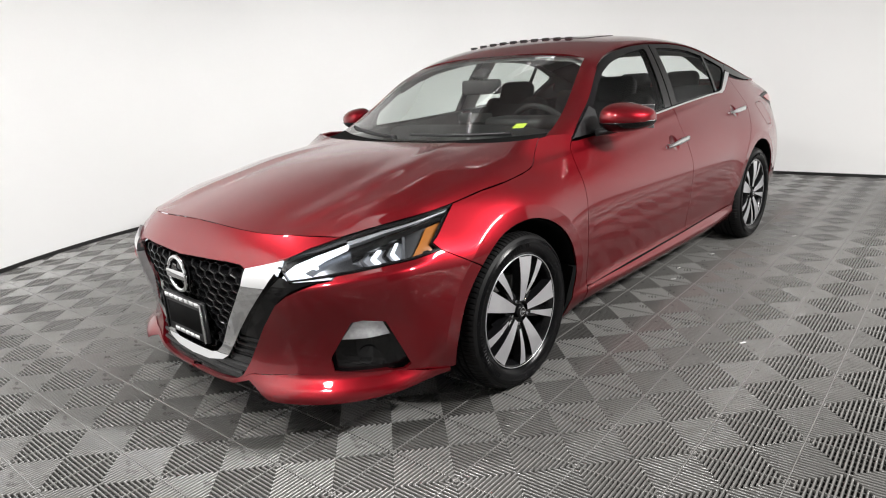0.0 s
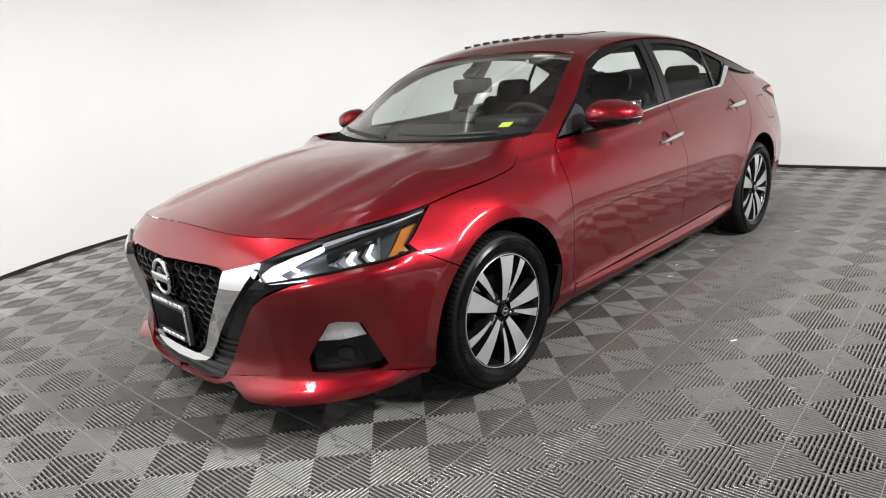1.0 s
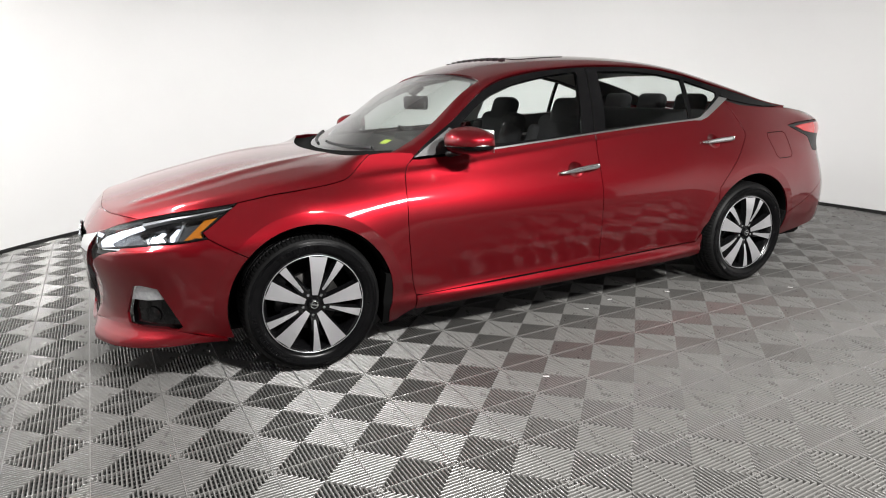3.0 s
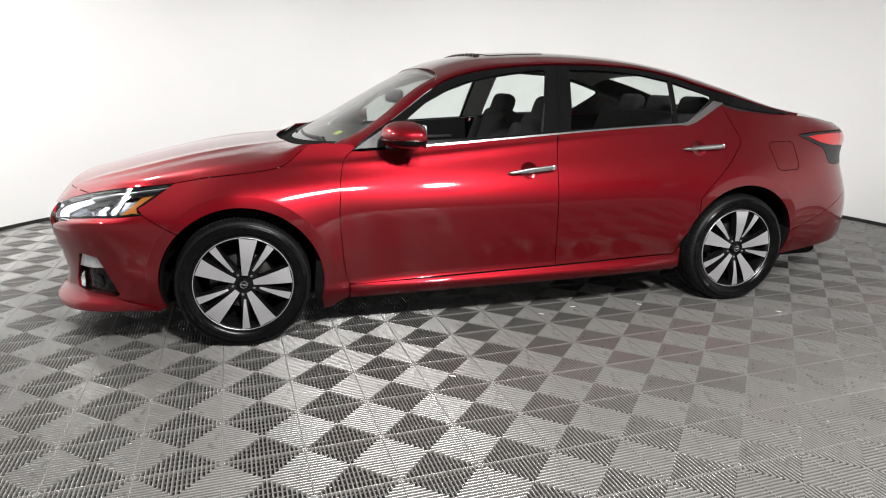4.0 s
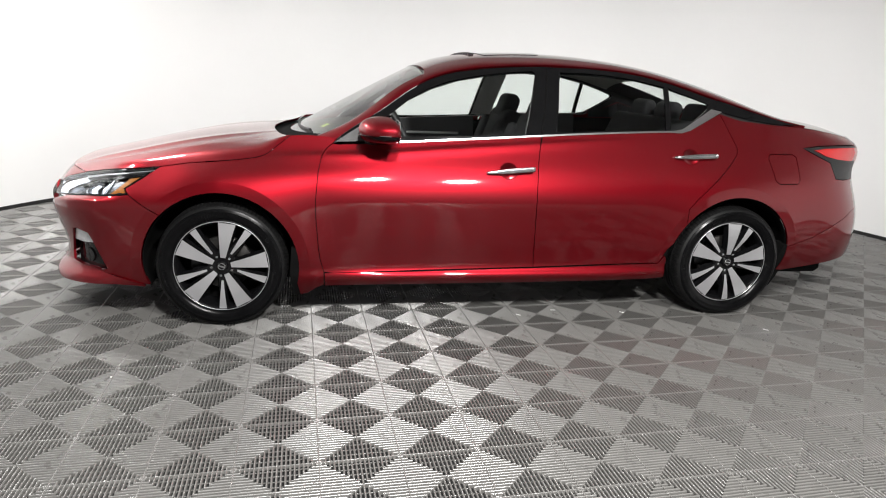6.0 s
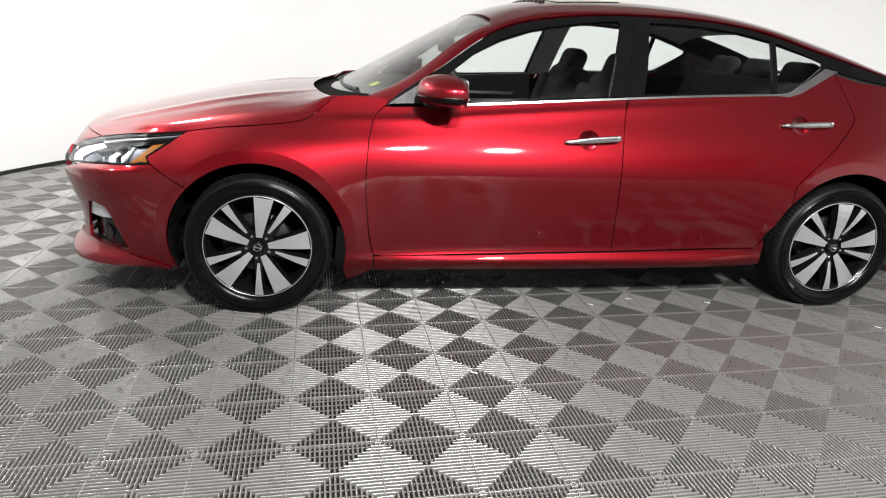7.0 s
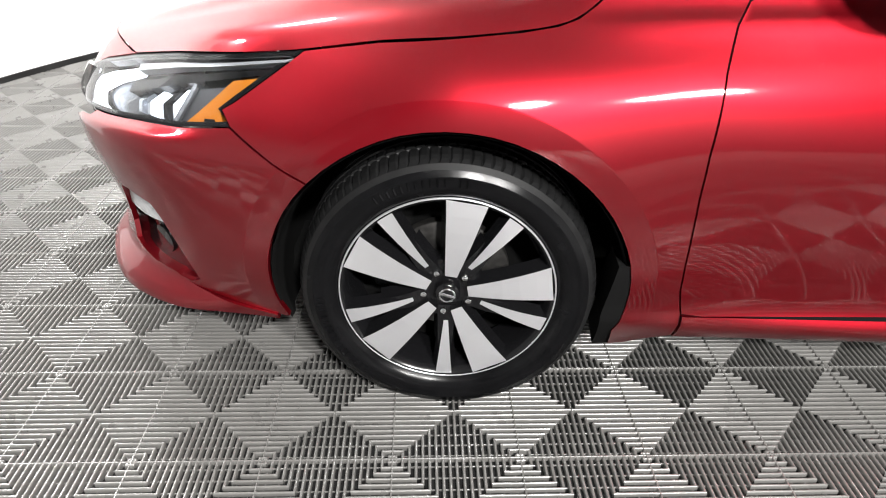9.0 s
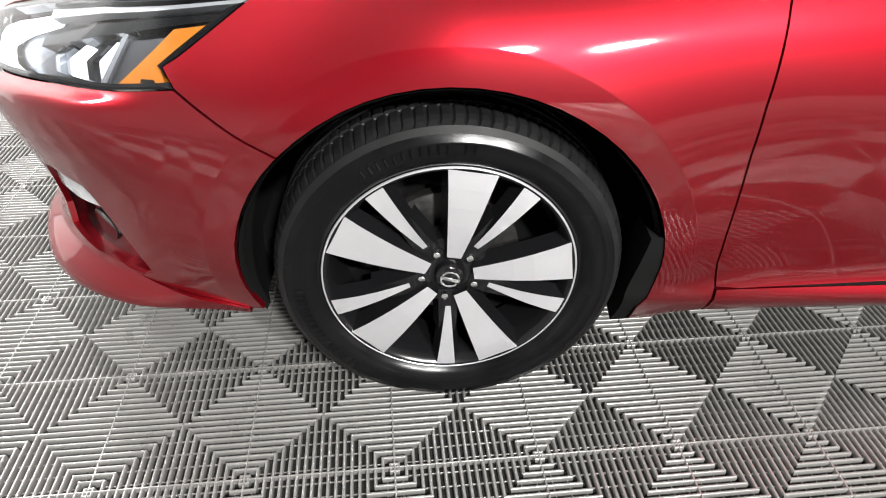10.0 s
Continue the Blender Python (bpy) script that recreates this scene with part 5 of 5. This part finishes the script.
for side in (-1, 1):
    for x0, x1 in ((0.62, 1.62), (1.70, 2.42)):
        rows_ = [[(x, side * (float(cabin(x, belt_z(x))[1]) - 0.045 - 0.05 * math.sin(math.pi * t)), 0.36 + (float(belt_z(x)) - 0.355) * t) for t in np.linspace(0, 1, 8)] for x in np.linspace(x0, x1, 10)]
        patch("door_trim", ribbon(rows_), PLASTIC, car, "dark inner door panel")
        xm = (x0 + x1) / 2
        part("grab_strip", bevel_box(0.40, 0.010, 0.018, 0.004, 1, (xm + 0.18 * (x0 < 1), side * (float(cabin(xm, belt_z(xm))[1]) - 0.118), 0.874 + 0.02 * (x0 > 1))), ALU, car, "bright strip on the inner door panel")
    b = [[tuple(cabin(x + 0.25 * (z - 1.02), z) * (1, side, 1) + np.array([0, -side * 0.05, 0])) for z in np.linspace(1.02, 1.34, 6)] for x in np.linspace(1.60, 1.75, 4)]
    # only the far pillar gets the tone with bounce light painted in
    patch("pillar_trim", ribbon(b), LIT_TRIM if side > 0 else PLASTIC, car, "grey inner pillar trim, paled for missing bounce light" if side > 0 else "dark inner pillar trim")
    inner_p = [[tuple((np.array(p) - np.array([0, 0.035, 0.012])) * (1, side, 1)) for p in r[1:6]] for r in pillar[4:]]
    patch("pillar_trim", ribbon(inner_p), PLASTIC, car, "grey inner windscreen pillar trim")
lin = [[tuple(roof(x, t) * (1, s, 1) - np.array([0, 0, 0.035])) for s, t in [(-1, 0.01), (-1, 0.08), (-1, 0.25), (-1, 0.5), (-1, 0.8), (1, 1.0), (1, 0.8), (1, 0.5), (1, 0.25), (1, 0.08), (1, 0.01)]] for x in np.linspace(1.06, 2.64, 20)]
patch("headliner", ribbon(lin), LINER, car, "light grey headliner")
rv = part("rear_view_mirror", bevel_box(0.035, 0.245, 0.082, 0.018, 3, (0.93, 0.0, 1.188), Matrix.Rotation(radians(10), 4, "Z")), PLASTIC, car, "black rear-view mirror")
part("mirror_stem", mesh_of("mirror_stem", *tube([(0.93, 0, 1.21), (0.92, 0, 1.235), (0.925, 0, 1.262)], 0.014, 8)), PLASTIC, rv)
part("sensor_box", bevel_box(0.08, 0.09, 0.030, 0.012, 2, (0.935, 0.0, 1.262), Matrix.Rotation(radians(-30), 4, "Y")), PLASTIC, rv)
# sticker on the windscreen
i0, y0 = 4, -0.44
st = []
for t in np.linspace(0, 1, 3):
    for s_ in np.linspace(0, 1, 3):
        k = 3.6 + 1.2 * t
        a_ = int(k)
        be = b_edge[a_] + (b_edge[a_ + 1] - b_edge[a_]) * (k - a_)
        ml = mid_line[a_] + (mid_line[a_ + 1] - mid_line[a_]) * (k - a_)
        y = -0.515 - 0.05 * s_
        v_ = y / be[1]
        p = ml + (be - ml) * v_ * v_
        st.append((p[0] + 0.004, y, p[2] - 0.002))
part("windscreen_sticker", mesh_of("windscreen_sticker", st, grid_faces(3, 3), STICKER), None, car, "yellow-green paper sticker inside the windscreen")

# ---- floor tiles ----
PITCH, TILE_P, RIB = 0.2828 / 19, 0.2828, 0.0034


def tile_mesh():
    """One square tile on its corner: ribs in four diamonds that meet in concentric squares."""
    v, f = [], []

    def bar(cx, cy, along, lo, hi, w, h0, h1, rise=0.0052):
        b = len(v)
        half = [(1, 1.0), (0.87, 0.47), (0.5, 0.12), (0, 0.0)]
        prof = [(-w, h0)] + [(-w * q, h1 - rise * d) for q, d in half] + [(w * q, h1 - rise * d) for q, d in half[2::-1]] + [(w, h0)]
        for end in (lo, hi):
            for q, z in prof:
                v.append((cx + end, cy + q, z) if along == "x" else (cx + q, cy + end, z))
        for k in range(8):
            quad = (b + k, b + k + 1, b + 9 + k + 1, b + 9 + k)
            f.append(quad if along == "y" else quad[::-1])

    hp = TILE_P / 2
    for cx, cy, along in ((hp, 0, "y"), (-hp, 0, "y"), (0, hp, "x"), (0, -hp, "x")):
        for k in range(-9, 10):
            d = k * PITCH
            ln = hp - abs(d) + RIB * 0.6
            if hp - abs(d) < 0.003:
                continue
            if along == "y":
                bar(cx + d, cy, "y", -ln, ln, RIB, -0.016, -0.0003)
            else:
                bar(cx, cy + d, "x", -ln, ln, RIB, -0.016, 0.0)
        for k in range(-4, 5):
            d = (k + 0.5) * PITCH * 2.0
            ln = hp - abs(d) - 0.006
            if ln > 0.01:
                if along == "y":
                    bar(cx, cy + d, "x", -ln, ln, 0.0012, -0.0140, -0.0100, 0.0008)
                else:
                    bar(cx + d, cy, "y", -ln, ln, 0.0012, -0.0140, -0.0100, 0.0008)
    bar(0, 0, "x", -TILE_P, TILE_P, 0.0017, -0.013, 0.0002, 0.0010)
    bar(0, 0, "y", -TILE_P, TILE_P, 0.0017, -0.013, 0.0002, 0.0010)
    return v, f


tv, tf = tile_mesh()


def rib_shading(me):
    """Round-topped ribs: smooth along the tops, flat at the ends."""
    me.polygons.foreach_set("use_smooth", [len(q.vertices) == 4 for q in me.polygons])
    me.update()


tile_data = mesh_of("tile", tv, tf, TILE, flat=True)
rib_shading(tile_data)
tile_data.update()
spots = []
for i in range(-16, 26):
    for j in range(-24, 20):
        if (i + j) % 2:
            continue
        x, y = i * TILE_P, j * TILE_P
        if (y > ROOM[1] and math.hypot(x - ROOM[0], y - ROOM[1]) < ROOM_R + 0.25) or (y <= ROOM[1] and abs(x - ROOM[0]) < ROOM_R + 0.25 and y > -5.4):
            spots.append((math.hypot((x - 0.7) * 0.8, y + 0.6), x, y))
spots.sort()
for _, x, y in spots[:300]:
    ob = new("tile", tile_data)
    ob.parent = floor_ob
    ob.matrix_parent_inverse = floor_ob.matrix_world.inverted()
    ob.location = (x, y, 0.0)
rest_v, rest_f = [], []
base_v = np.array(tv)
for _, x, y in spots[300:]:
    k = len(rest_v) * len(tv)
    rest_v.append(base_v + (x, y, 0))
    rest_f += [tuple(q + k for q in fc) for fc in tf]
rest_mesh = mesh_of("tile_field", np.concatenate(rest_v), rest_f, TILE, flat=True)
rib_shading(rest_mesh)
rest = new("tile_field", rest_mesh)
rest.parent = floor_ob
rest.matrix_parent_inverse = floor_ob.matrix_world.inverted()
tagged(rest, "grey ribbed floor tiles further off", kind="stuff")

# scraps on the floor
random.seed(4)
for x, y in ((0.98, -0.46), (1.72, 0.13), (1.95, 0.18), (2.35, 0.10), (3.05, -0.25)):
    sc = part("paper_scrap", bevel_box(0.030, 0.008, 0.002, 0.0, 1), DEBRIS, None)
    sc.matrix_world = pose(x, y, 0.001, 0, 0, random.uniform(-60, 60))
    tagged(sc, "small white scrap on the floor tiles", "scrap", "scraps")
